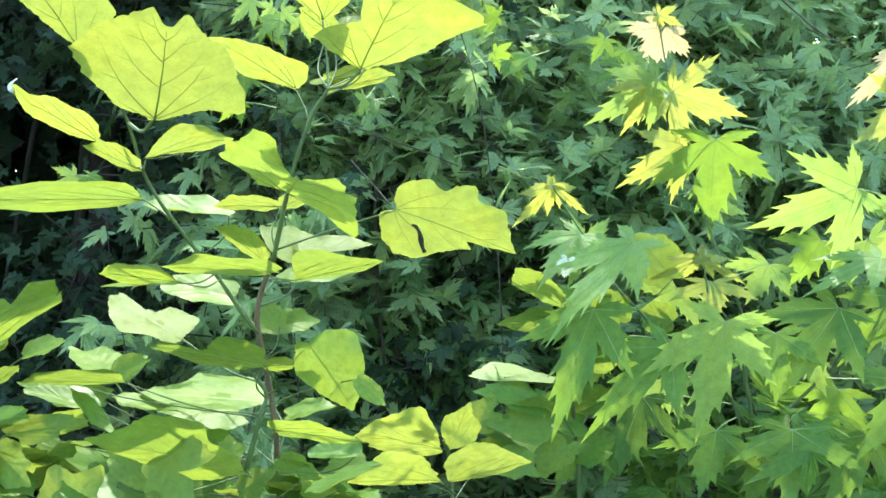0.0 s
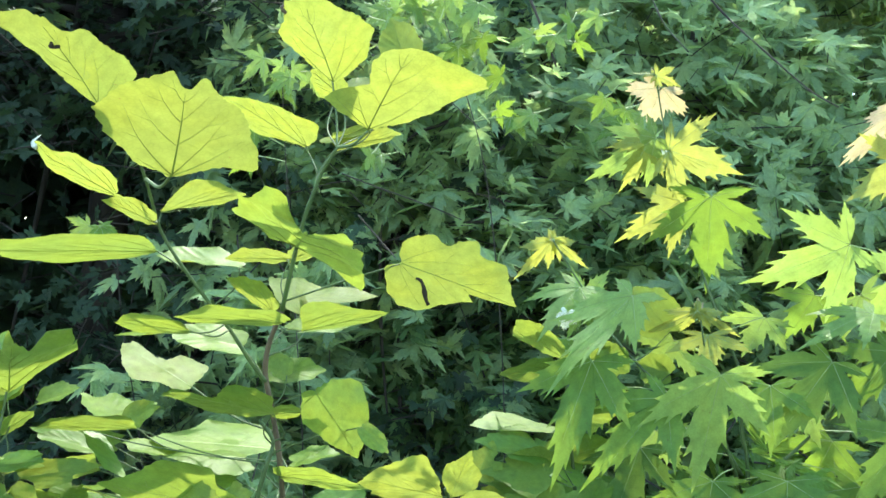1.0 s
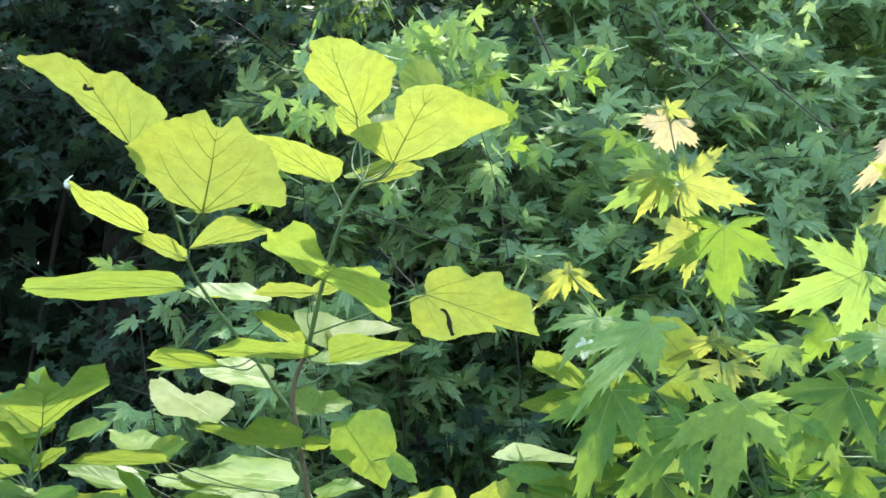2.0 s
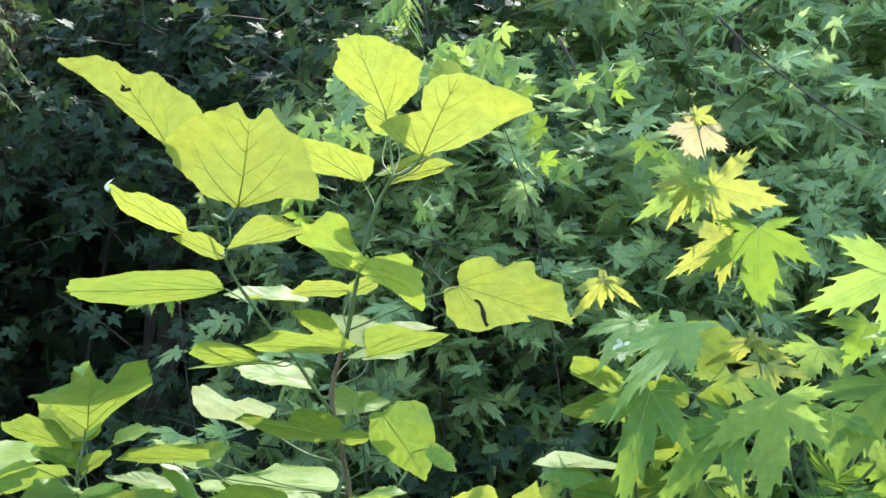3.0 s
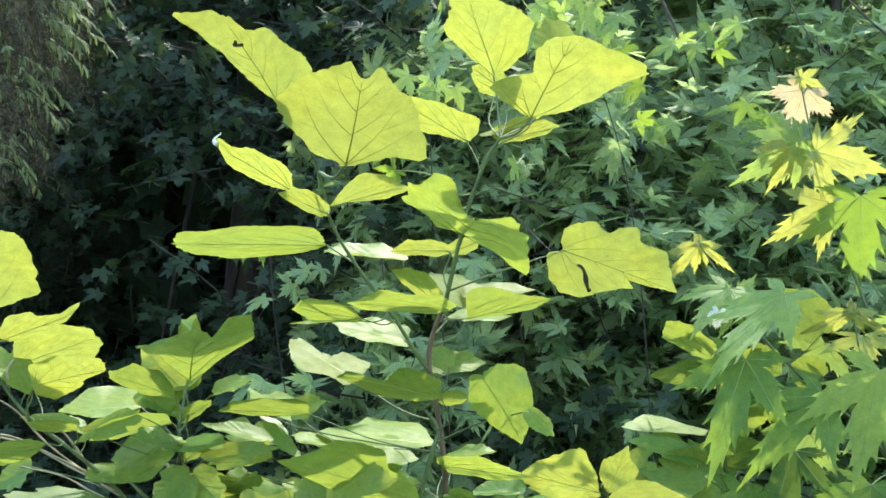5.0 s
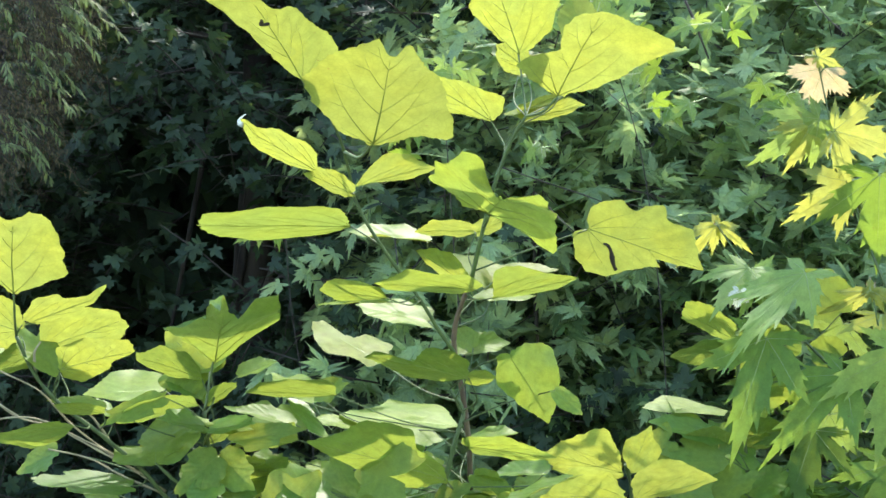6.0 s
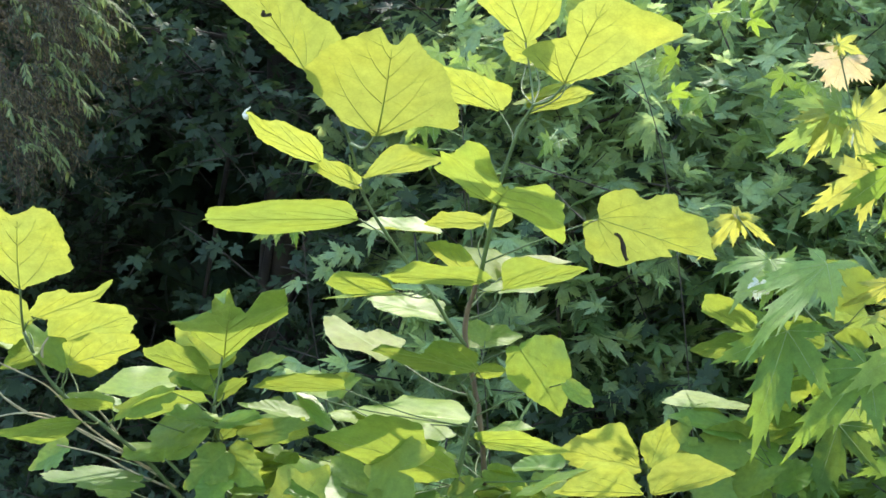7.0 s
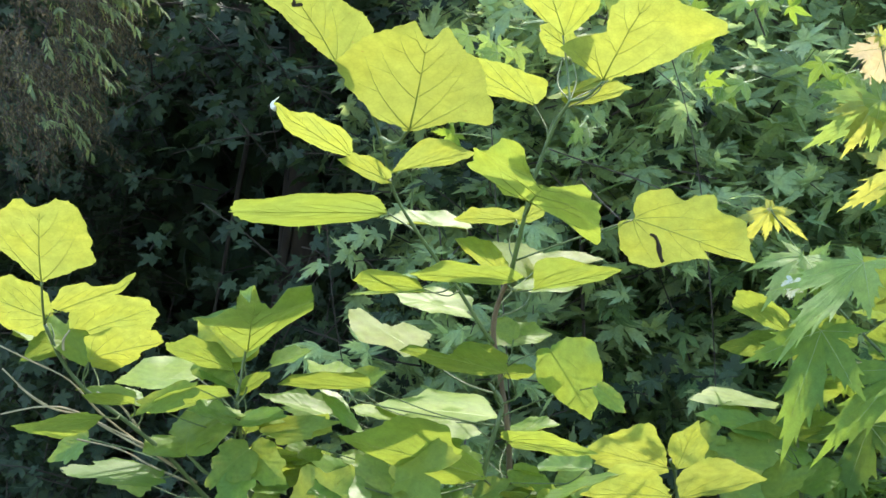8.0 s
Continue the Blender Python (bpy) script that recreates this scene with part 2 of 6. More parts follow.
def broad_leaf(plant, base, turn, length, width, seed=0, fold=8, droop=0.04, bites=(), curl=0, scrap=None, wave=1.0, ripe=0, flat=1.0, dry_tip=""):
    """A broad heart-shaped leaf with wavy, chewed edges, ribs and a stalk."""
    rnd = random.Random(seed * 7 + 3)
    ph = [rnd.uniform(0, 6.28) for _ in range(5)]
    lobes = rnd.choice((5, 6, 7))
    base = Vector(base)
    f = math.tan(radians(fold))

    def height(x, y):
        r = math.hypot(x, (y - 0.38))
        ax = abs(x)
        z = f * width * (math.sqrt(ax * ax + 0.0009) - 0.03)
        z -= droop * length * max(0, y) ** 2
        z += flat * 0.028 * width * math.sin(7 * x + ph[0] + 3 * y) * (r / 0.5)
        z += flat * 0.016 * width * math.sin(15 * y + ph[1] + (4 if x > 0 else -4) * ax) * (r / 0.5) ** 2
        z += flat * 0.004 * width * math.sin(34 * (y - ax * 0.9) + ph[2]) * min(1, ax * 5)
        if curl:
            z += 0.22 * length * max(0, y - 0.80) * 2 * (1 if curl > 0 else -1)
        return z

    def edge(a):
        d = abs(a)
        for (a0, r0), (a1, r1) in zip(BROAD, BROAD[1:]):
            if a0 <= d <= a1:
                t = (d - a0) / (a1 - a0)
                r = r0 + (r1 - r0) * t
                break
        w = radians(a)
        r *= 1 + wave * (0.034 * math.sin(lobes * w + ph[0]) + 0.022 * math.sin(11 * w + ph[1]) + 0.013 * math.sin(23 * w + ph[2]) + 0.009 * math.sin(41 * w + ph[3]))
        for at, half, deep in bites:
            q = abs((a - at + 180) % 360 - 180) / half
            if q < 1:          # a rounded bite, or a pointed lobe
                r -= deep * (1 - q ** 2.5 if deep > 0 else 1 - q)
        r *= 1 + 0.022 * noise.noise(Vector((a * 0.30, seed * 3.1, 0))) + 0.012 * noise.noise(Vector((a * 0.9, seed * 1.3, 4))) + 0.013 * noise.noise(Vector((a * 0.47 + 0.3, seed * 2.7, 9)))
        return max(r, 0.05)

    n, rings = 168, (0.22, 0.45, 0.66, 0.83, 0.94, 1.0)
    verts, uv = [(0, 0.38 * length, height(0, 0.38))], [(0.5, 0.38)]
    for q in rings:
        for s in range(n):
            a = -180 + 360 * (s + 0.5) / n
            r = edge(a) * q
            x, y = r * math.sin(radians(a)), 0.38 + r * math.cos(radians(a))
            verts.append((x * width, y * length, height(x, y)))
            uv.append((x + 0.5 + seed * 1.7, y + seed * 0.9))
    faces = [(0, 1 + s, 1 + (s + 1) % n) for s in range(n)]
    for k in range(len(rings) - 1):
        for s in range(n):
            a, b = 1 + k * n + s, 1 + k * n + (s + 1) % n
            faces.append((a, a + n, b + n, b))
    ob = place_leaf(plant, mesh_of("leaf", verts, faces, (LEAF, RIPE_LEAF, TENDER_LEAF)[int(ripe)], uv), base, turn)

    # ribs on the lower face
    rv, rf = [], []

    def rib(points, r0, r1):
        line = [Vector((x * width, y * length, height(x, y) - 0.0004)) for x, y in points]
        tube_data(line, r0, r1, 4, rv, rf)

    def inside(x, y):
        a = math.degrees(math.atan2(x, y - 0.38))
        return math.hypot(x, y - 0.38) < edge(a) * 0.93

    size = max(0.6, min(1.3, width / 0.16))
    mid = [(0.01 * math.sin(4 * t + ph[0]), t) for t in np.linspace(0.0, 0.98, 14) if t < 0.1 or inside(0, t)]
    rib(mid, 0.0012 * size, 0.0004)
    for side in (-1, 1):
        for foot, ang, reach in ((0.0, 66, 0.60), (0.01, 40, 0.68), (0.30, 44, 0.46), (0.54, 40, 0.34), (0.74, 36, 0.2)):
            ang += rnd.uniform(-4, 4)
            pts = []
            for t in np.linspace(0, 1, 8):
                w = radians(ang - 14 * t)
                x, y = side * reach * t * math.sin(w), foot + reach * t * math.cos(w)
                if t < 0.15 or inside(x, y):
                    pts.append((x, y))
            if len(pts) > 2:
                rib(pts, (0.0007 if foot < 0.1 else 0.0005) * size, 0.00016)
                for br in (0.5,):
                    i = int(br * len(pts))
                    x0, y0 = pts[i]
                    w = radians(ang + 32)
                    fork = [(x0 + side * 0.14 * t * math.sin(w), y0 + 0.14 * t * math.cos(w)) for t in (0, .33, .66, 1)]
                    fork = [p for p in fork if inside(*p)]
                    if len(fork) > 2 and ang > 36:
                        rib(fork, 0.0003 * size, 0.00014)
    part("rib", mesh_of("rib", rv, rf, RIB), ob)
    if scrap:
        x0, y0, x1, y1 = scrap
        line = []
        for t in np.linspace(0, 1, 9):
            x, y = x0 + (x1 - x0) * t + 0.05 * math.sin(5 * t), y0 + (y1 - y0) * t
            line.append(Vector((x * width, y * length, height(x, y) - 0.003)))
        sv, sf = tube_data(line, 0.0014, 0.0036, 7, knobs=1.2)
        part("withered_scrap", mesh_of("withered_scrap", sv, sf, SCRAP), ob, "small black withered curl stuck to the leaf")
    if dry_tip:
        a = 24 if dry_tip == "brown" else 6
        r = edge(a) * 0.96
        x, y = r * math.sin(radians(a)), 0.38 + r * math.cos(radians(a))
        foot = Vector((x * width, y * length, height(x, y)))
        line = [foot + Vector((0.004 * math.sin(4 * t), 0.020 * t * (1.2 - t), 0.016 * t * t)) for t in np.linspace(0, 1, 8)]
        sv, sf = tube_data(line, 0.0034, 0.0008, 6, knobs=1.0)
        part("dry_tip", mesh_of("dry_tip", sv, sf, BROWN_STEM if dry_tip == "brown" else PALE_TIP), ob, "withered " + dry_tip + " curl at the leaf tip")
    axis = ob.matrix_basis.to_3x3() @ Vector((0, 1, 0))
    stalk(plant, ob, base, axis, 0.0016 * size, GREEN_STEM)
    return ob


# lobes of a deeply cut maple leaf: angle, reach
LOBES = ((-104, 0.38), (-52, 0.68), (0, 0.90), (52, 0.68), (104, 0.38))
TEETH = ((-26, 0.45), (-23, 0.50), (-20, 0.60), (-19.5, 0.80), (-15.5, 0.69), (-12, 0.76), (-11.2, 0.95), (-7.6, 0.84), (-5.6, 0.92), (-5.0, 1.06), (-3.2, 0.99), (0, 1.28))
# hardly parted lobes of a leaf just unfolding
WEB = ((-26, 0.70), (-20, 0.72), (-17, 0.92), (-12, 0.80), (-8, 1.0), (-4, 0.9), (0, 1.10))


def cut_outline(rnd, jitter=0.05, teeth=TEETH):
    pts = []
    for a, reach in LOBES:
        reach *= 1 + rnd.uniform(-jitter, jitter) * 2
        a += rnd.uniform(-4, 4)
        wide = 1.0 if abs(a) < 80 else 0.9
        row = [(da * wide, q) for da, q in teeth] + [(-da * wide, q) for da, q in reversed(teeth[:-1])]
        for da, q in row:
            pts.append((a + da, reach * max(0.22, q + rnd.uniform(-jitter, jitter) * (0.5 if q < 1 else 0))))
    pts.sort()
    return pts


MAPLE_KINDS = {"maple": MAPLE, "light": MAPLE_LIGHT, "young": YOUNG, "pink": PINK, "silver": SILVER}


def maple_leaf(plant, base, turn, length, width, kind="maple", seed=0, droop=0.06, dome=0.08, fold=4):
    """A maple leaf with five deep, toothed lobes on a thin stalk."""
    rnd = random.Random(seed * 11 + 5)
    ph = [rnd.uniform(0, 6.28) for _ in range(4)]
    base = Vector(base)
    wide = width / 1.25

    hang = [rnd.uniform(-0.10, 0.22) for _ in LOBES]

    def height(x, y):
        r2 = x * x + y * y
        a = math.degrees(math.atan2(x, y + 1e-6))
        z = -droop * length * max(0, y) ** 2 - dome * length * x * x
        z += math.tan(radians(fold)) * abs(x) * wide
        z -= length * r2 * sum(h * math.exp(-((a - la) / 20) ** 2) for h, (la, _) in zip(hang, LOBES))
        z += 0.03 * length * math.sin(5 * x + ph[0]) * r2 + 0.025 * length * math.sin(9 * y + ph[1]) * math.sqrt(r2)
        return z

    pts = cut_outline(rnd, 0.05, WEB if kind in ("pink", "silver") else TEETH)
    rings = (0.35, 0.62, 0.84, 1.0)
    verts, uv = [(0, 0, 0)], [(0.5, 0.5)]
    for q in rings:
        for a, r in pts:
            qq = min(q, 0.30 / r) if q < 0.5 else q
            x, y = r * qq * math.sin(radians(a)), r * qq * math.cos(radians(a))
            verts.append((x * wide, y * length, height(x, y)))
            uv.append((x + 0.5 + seed * 1.3, y + seed * 0.7))
    n = len(pts)
    faces = [(0, 1 + s + 1, 1 + s) for s in range(n - 1)]
    for k in range(len(rings) - 1):
        for s in range(n - 1):
            a = 1 + k * n + s
            faces.append((a, a + 1, a + 1 + n, a + n))
    ob = place_leaf(plant, mesh_of("leaf", verts, faces, MAPLE_KINDS[kind], uv), base, turn)
    rv, rf = [], []
    for a, reach in LOBES:
        line = []
        for t in np.linspace(0.0, 0.9, 9):
            x, y = reach * t * math.sin(radians(a)), reach * t * math.cos(radians(a))
            line.append(Vector((x * wide, y * length, height(x, y) + 0.0003)))
        tube_data(line, 0.0006, 0.0002, 4, rv, rf)
    part("rib", mesh_of("rib", rv, rf, PALE_RIB), ob)
    axis = ob.matrix_basis.to_3x3() @ Vector((0, 1, 0))
    stalk(plant, ob, base, axis, 0.0010, PALE_RIB if kind != "pink" else GREEN_STEM, drop=0.03, far=0.34 if plant is maple_sapling else 0.11)
    return ob


# ---- ground ----
def ground():
    """One sheet to the horizon, gently uneven near the plants."""
    n = 60
    xs = [(-1 if i < n / 2 else 1) * 2000 * (abs(2 * i / n - 1)) ** 4 for i in range(n + 1)]
    verts = [(x, y, 0.05 * noise.noise(Vector((x * 0.8, y * 0.8, 0))) if abs(x) < 30 and abs(y) < 30 else 0.0) for y in xs for x in xs]
    faces = [(j * (n + 1) + i, j * (n + 1) + i + 1, (j + 1) * (n + 1) + i + 1, (j + 1) * (n + 1) + i) for j in range(n) for i in range(n)]
    ob = new("ground", mesh_of("ground", verts, faces, SOIL))
    tagged(ob, "dark mossy woodland soil with leaf litter", "ground", kind="structure")


ground()

# ---- the nearby plants ----
shrub = thing("shrub", "tall young shrub with broad backlit yellow-green leaves", "shrub", group="broad-leaved shoots")
left_shoot = thing("shrub", "short shoot with broad chewed leaves beside the tall shrub", "shrub", group="broad-leaved shoots")
edge_shoot = thing("shrub", "leaning shoot with large sunlit yellow leaves and bare twigs", "shrub", group="broad-leaved shoots")
low_shoot = thing("shrub", "low shoots with pale oval leaves under the maple", "shrub", group="broad-leaved shoots")
back_sapling = thing("maple_sapling", "slender maple shoots with sunlit yellow-green tips in the woodland", "sapling")
maple_sapling = thing("maple_sapling", "silver maple sapling with cut green leaves and orange young tips", "sapling")

stem(shrub, [(-0.324, 2.155, -0.030), (-0.312, 2.105, 0.363), (-0.304, 2.055, 0.727), (-0.296, 1.977, 1.082), (-0.290, 1.913, 1.253), (-0.287, 1.853, 1.370), (-0.295, 1.815, 1.463), (-0.303, 1.788, 1.526), (-0.296, 1.765, 1.570), (-0.270, 1.724, 1.626)], 0.0059, 0.0036, BROWN_STEM)
stem(shrub, [(-0.270, 1.724, 1.626), (-0.247, 1.680, 1.704), (-0.230, 1.657, 1.760), (-0.205, 1.635, 1.819), (-0.182, 1.615, 1.852)], 0.0036, 0.0022)
stem(shrub, [(-0.303, 1.789, 1.517), (-0.322, 1.764, 1.548), (-0.348, 1.737, 1.596), (-0.382, 1.708, 1.647), (-0.416, 1.669, 1.705), (-0.431, 1.644, 1.743), (-0.433, 1.611, 1.778), (-0.437, 1.577, 1.815), (-0.446, 1.543, 1.846)], 0.0031, 0.0019)
stem(shrub, [(-0.370, 2.034, -0.030), (-0.358, 1.984, 0.509), (-0.350, 1.934, 1.019), (-0.333, 1.831, 1.266), (-0.320, 1.802, 1.314), (-0.300, 1.784, 1.385), (-0.289, 1.785, 1.427), (-0.309, 1.781, 1.460)], 0.0051, 0.0030)
stem(left_shoot, [(-0.690, 1.934, -0.030), (-0.678, 1.884, 0.450), (-0.670, 1.834, 0.900), (-0.656, 1.751, 1.185), (-0.654, 1.708, 1.318), (-0.662, 1.686, 1.391), (-0.663, 1.675, 1.433)], 0.0051, 0.0030)
stem(edge_shoot, [(-0.638, 1.889, -0.030), (-0.626, 1.839, 0.546), (-0.618, 1.789, 1.092), (-0.726, 1.667, 1.315), (-0.785, 1.605, 1.398), (-0.834, 1.566, 1.448), (-0.862, 1.541, 1.492), (-0.878, 1.517, 1.546)], 0.0039, 0.0024)
stem(low_shoot, [(-0.008, 2.328, -0.030), (0.004, 2.278, 0.297), (0.012, 2.228, 0.595), (-0.006, 2.127, 1.027), (-0.018, 2.087, 1.180), (-0.025, 2.066, 1.279), (-0.035, 2.046, 1.315)], 0.0060, 0.0030)
stem(low_shoot, [(0.243, 2.661, -0.030), (0.255, 2.611, 0.230), (0.263, 2.561, 0.460), (0.237, 2.447, 1.061), (0.216, 2.390, 1.289), (0.200, 2.355, 1.400), (0.193, 2.332, 1.507)], 0.0060, 0.0030)
stem(maple_sapling, [(0.640, 2.660, -0.020), (0.600, 2.600, 0.700), (0.591, 2.500, 1.238), (0.569, 2.470, 1.371), (0.559, 2.450, 1.489), (0.503, 2.420, 1.616), (0.465, 2.410, 1.713), (0.422, 2.400, 1.843), (0.405, 2.400, 1.899), (0.383, 2.400, 2.013), (0.366, 2.400, 2.107)], 0.0050, 0.0012, GREEN_STEM)
stem(maple_sapling, [(0.571, 2.470, 1.278), (0.500, 2.420, 1.376), (0.394, 2.380, 1.458), (0.329, 2.360, 1.520), (0.283, 2.360, 1.571), (0.259, 2.400, 1.623), (0.224, 2.420, 1.671), (0.169, 2.420, 1.756)], 0.0038, 0.0014)
stem(maple_sapling, [(0.569, 2.460, 1.245), (0.500, 2.370, 1.405), (0.473, 2.360, 1.517), (0.462, 2.350, 1.573), (0.452, 2.350, 1.640)], 0.0030, 0.0013)
stem(maple_sapling, [(0.597, 2.480, 1.254), (0.718, 2.460, 1.376), (0.802, 2.440, 1.519), (0.848, 2.430, 1.658), (0.869, 2.420, 1.762), (0.876, 2.400, 1.909), (0.863, 2.400, 2.046)], 0.0038, 0.0016)
maple_leaf(maple_sapling, (0.368, 2.390, 2.093), (-132.0, 65.8, 153.5), 0.058, 0.057, "young", seed=1, droop=0.2)
maple_leaf(maple_sapling, (0.364, 2.400, 2.096), (5.9, -39.6, 97.6), 0.044, 0.020, "young", seed=2)
maple_leaf(maple_sapling, (0.366, 2.400, 2.095), (90.0, 3.7, -0.7), 0.024, 0.016, "young", seed=3)
maple_leaf(maple_sapling, (0.365, 2.400, 2.095), (67.9, -11.9, 2.4), 0.024, 0.011, "pink", seed=60)
maple_leaf(maple_sapling, (0.382, 2.400, 2.070), (-100.2, -23.0, 172.7), 0.077, 0.142, "pink", seed=4, droop=0.3, dome=0.7)
maple_leaf(maple_sapling, (0.370, 2.390, 1.966), (-107.1, -54.0, -172.1), 0.141, 0.136, "light", seed=5, droop=0.35, dome=0.45)
maple_leaf(maple_sapling, (0.358, 2.400, 1.960), (-87.5, -29.2, -173.6), 0.088, 0.125, "young", seed=61, droop=0.3, dome=0.3)
maple_leaf(maple_sapling, (0.395, 2.380, 1.940), (-110.5, 70.9, 154.4), 0.131, 0.192, "young", seed=6)
maple_leaf(maple_sapling, (0.424, 2.410, 1.841), (-89.0, -53.5, -172.2), 0.138, 0.154, "young", seed=7)
maple_leaf(maple_sapling, (0.477, 2.360, 1.848), (-104.2, 0.8, 179.9), 0.176, 0.252, "maple", seed=8, droop=0.1)
maple_leaf(maple_sapling, (0.741, 2.330, 1.756), (-116.4, -60.6, -159.2), 0.187, 0.221, "light", seed=9, droop=0.08)
maple_leaf(maple_sapling, (0.864, 2.380, 2.036), (-87.8, -46.3, 167.9), 0.151, 0.085, "pink", seed=10, droop=0.35, dome=0.3)
maple_leaf(maple_sapling, (0.881, 2.390, 1.926), (-98.5, -58.8, -165.7), 0.130, 0.181, "young", seed=11)
maple_leaf(maple_sapling, (0.169, 2.420, 1.758), (-102.3, -39.3, -175.3), 0.107, 0.069, "young", seed=12, droop=0.35, dome=0.3)
maple_leaf(maple_sapling, (0.169, 2.420, 1.758), (-105.9, 50.0, 173.2), 0.094, 0.052, "young", seed=13, droop=0.4, dome=0.3)
maple_leaf(maple_sapling, (0.169, 2.420, 1.756), (88.5, -20.7, 4.3), 0.015, 0.014, "pink", seed=14)
maple_leaf(maple_sapling, (0.212, 2.280, 1.663), (-35.7, -20.1, 151.6), 0.140, 0.162, "light", seed=15, droop=0.2)
maple_leaf(maple_sapling, (0.302, 2.200, 1.650), (-37.7, -23.7, 148.2), 0.224, 0.166, "light", seed=16, droop=0.1)
maple_leaf(maple_sapling, (0.226, 2.170, 1.530), (-63.2, -18.6, 171.3), 0.194, 0.195, "maple", seed=17, droop=0.1)
maple_leaf(maple_sapling, (0.364, 2.180, 1.465), (-50.9, -35.1, 155.0), 0.181, 0.170, "maple", seed=18, droop=0.1)
maple_leaf(maple_sapling, (0.449, 2.120, 1.515), (-102.9, -9.1, -178.2), 0.199, 0.220, "light", seed=19, droop=0.08)
maple_leaf(maple_sapling, (0.448, 2.340, 1.620), (-106.7, -59.4, -170.3), 0.120, 0.053, "young", seed=20, droop=0.35, dome=0.3)
maple_leaf(maple_sapling, (0.450, 2.340, 1.620), (-107.6, 59.4, 170.3), 0.108, 0.050, "young", seed=21, droop=0.35, dome=0.4)
maple_leaf(maple_sapling, (0.453, 2.350, 1.623), (89.9, -5.2, 1.0), 0.026, 0.018, "pink", seed=22)
maple_leaf(maple_sapling, (0.455, 2.350, 1.623), (64.8, 26.8, -5.8), 0.023, 0.011, "pink", seed=62)
maple_leaf(maple_sapling, (0.475, 2.360, 1.573), (-68.3, 1.0, -179.8), 0.070, 0.168, "young", seed=23)
maple_leaf(maple_sapling, (0.701, 2.300, 1.529), (-53.0, -30.1, 154.3), 0.188, 0.218, "maple", seed=24, droop=0.14)
maple_leaf(maple_sapling, (0.575, 2.270, 1.483), (-64.2, 0.9, -179.5), 0.119, 0.161, "maple", seed=25, droop=0.16)
maple_leaf(maple_sapling, (0.618, 2.300, 1.298), (-67.6, -4.6, 177.2), 0.138, 0.234, "maple", seed=28, droop=0.1)
maple_leaf(maple_sapling, (0.786, 2.320, 1.623), (-14.7, -31.7, 126.7), 0.184, 0.132, "light", seed=26, droop=0.1)
maple_leaf(maple_sapling, (0.879, 2.350, 1.715), (-100.7, -39.8, -175.2), 0.131, 0.189, "light", seed=27)
maple_leaf(maple_sapling, (0.876, 2.360, 1.382), (-51.3, -36.0, 149.4), 0.171, 0.212, "maple", seed=30)
maple_leaf(maple_sapling, (0.855, 2.400, 1.545), (-68.1, -37.7, 162.0), 0.145, 0.193, "maple", seed=31)
maple_leaf(maple_sapling, (0.346, 2.380, 1.345), (-64.6, -17.7, 167.1), 0.146, 0.203, "maple", seed=29)
maple_leaf(maple_sapling, (0.488, 2.360, 1.284), (-69.8, -11.5, 173.0), 0.135, 0.212, "maple", seed=32)
maple_leaf(maple_sapling, (0.791, 2.400, 1.273), (-68.1, -22.7, 165.4), 0.160, 0.216, "maple", seed=33)
maple_leaf(maple_sapling, (0.230, 2.440, 1.264), (-73.1, -18.1, 168.7), 0.114, 0.174, "maple", seed=34)
maple_leaf(maple_sapling, (0.610, 2.460, 1.606), (-91.2, -25.6, -177.3), 0.090, 0.175, "light", seed=35)
maple_leaf(maple_sapling, (0.726, 2.500, 1.654), (-83.1, -30.3, 166.5), 0.097, 0.190, "maple", seed=36)
maple_leaf(maple_sapling, (0.426, 2.470, 1.555), (-91.8, -30.9, -176.6), 0.096, 0.176, "light", seed=37)
maple_leaf(maple_sapling, (0.670, 2.420, 1.460), (-86.5, 25.2, -171.9), 0.119, 0.172, "light", seed=38)
maple_leaf(maple_sapling, (0.393, 2.460, 1.369), (-88.6, 27.7, -177.0), 0.090, 0.163, "light", seed=39)
maple_leaf(maple_sapling, (0.287, 2.460, 1.448), (-88.3, -15.6, 173.6), 0.105, 0.175, "maple", seed=40)
maple_leaf(maple_sapling, (0.489, 2.450, 1.725), (74.1, 46.9, -6.1), 0.087, 0.139, "light", seed=41)
maple_leaf(maple_sapling, (0.237, 2.460, 1.633), (63.9, 33.3, -23.2), 0.082, 0.117, "light", seed=42)
maple_leaf(maple_sapling, (0.800, 2.440, 1.657), (-86.7, 41.2, -175.0), 0.104, 0.174, "light", seed=43)
maple_leaf(maple_sapling, (0.615, 2.460, 1.235), (-87.7, -16.1, 171.7), 0.136, 0.210, "maple", seed=44)
maple_leaf(maple_sapling, (0.753, 2.460, 1.354), (-84.2, -25.1, 166.5), 0.112, 0.198, "maple", seed=45)
maple_leaf(maple_sapling, (0.182, 2.190, 1.618), (-89.4, -10.4, 176.8), 0.040, 0.043, "silver", seed=50)
maple_leaf(maple_sapling, (0.212, 2.230, 1.626), (-69.7, -20.1, 169.5), 0.062, 0.074, "light", seed=51)
broad_leaf(low_shoot, (0.407, 2.400, 1.575), (99.1, -39.3, -14.2), 0.117, 0.097, seed=110, ripe=1)
broad_leaf(low_shoot, (0.301, 2.360, 1.491), (94.1, -27.4, -8.9), 0.075, 0.067, seed=111, ripe=1)
broad_leaf(low_shoot, (0.412, 2.420, 1.489), (121.3, -69.8, -32.9), 0.072, 0.069, seed=112, ripe=1)
broad_leaf(low_shoot, (0.235, 2.420, 1.508), (-98.5, 45.6, 168.2), 0.081, 0.092, seed=113, ripe=1)
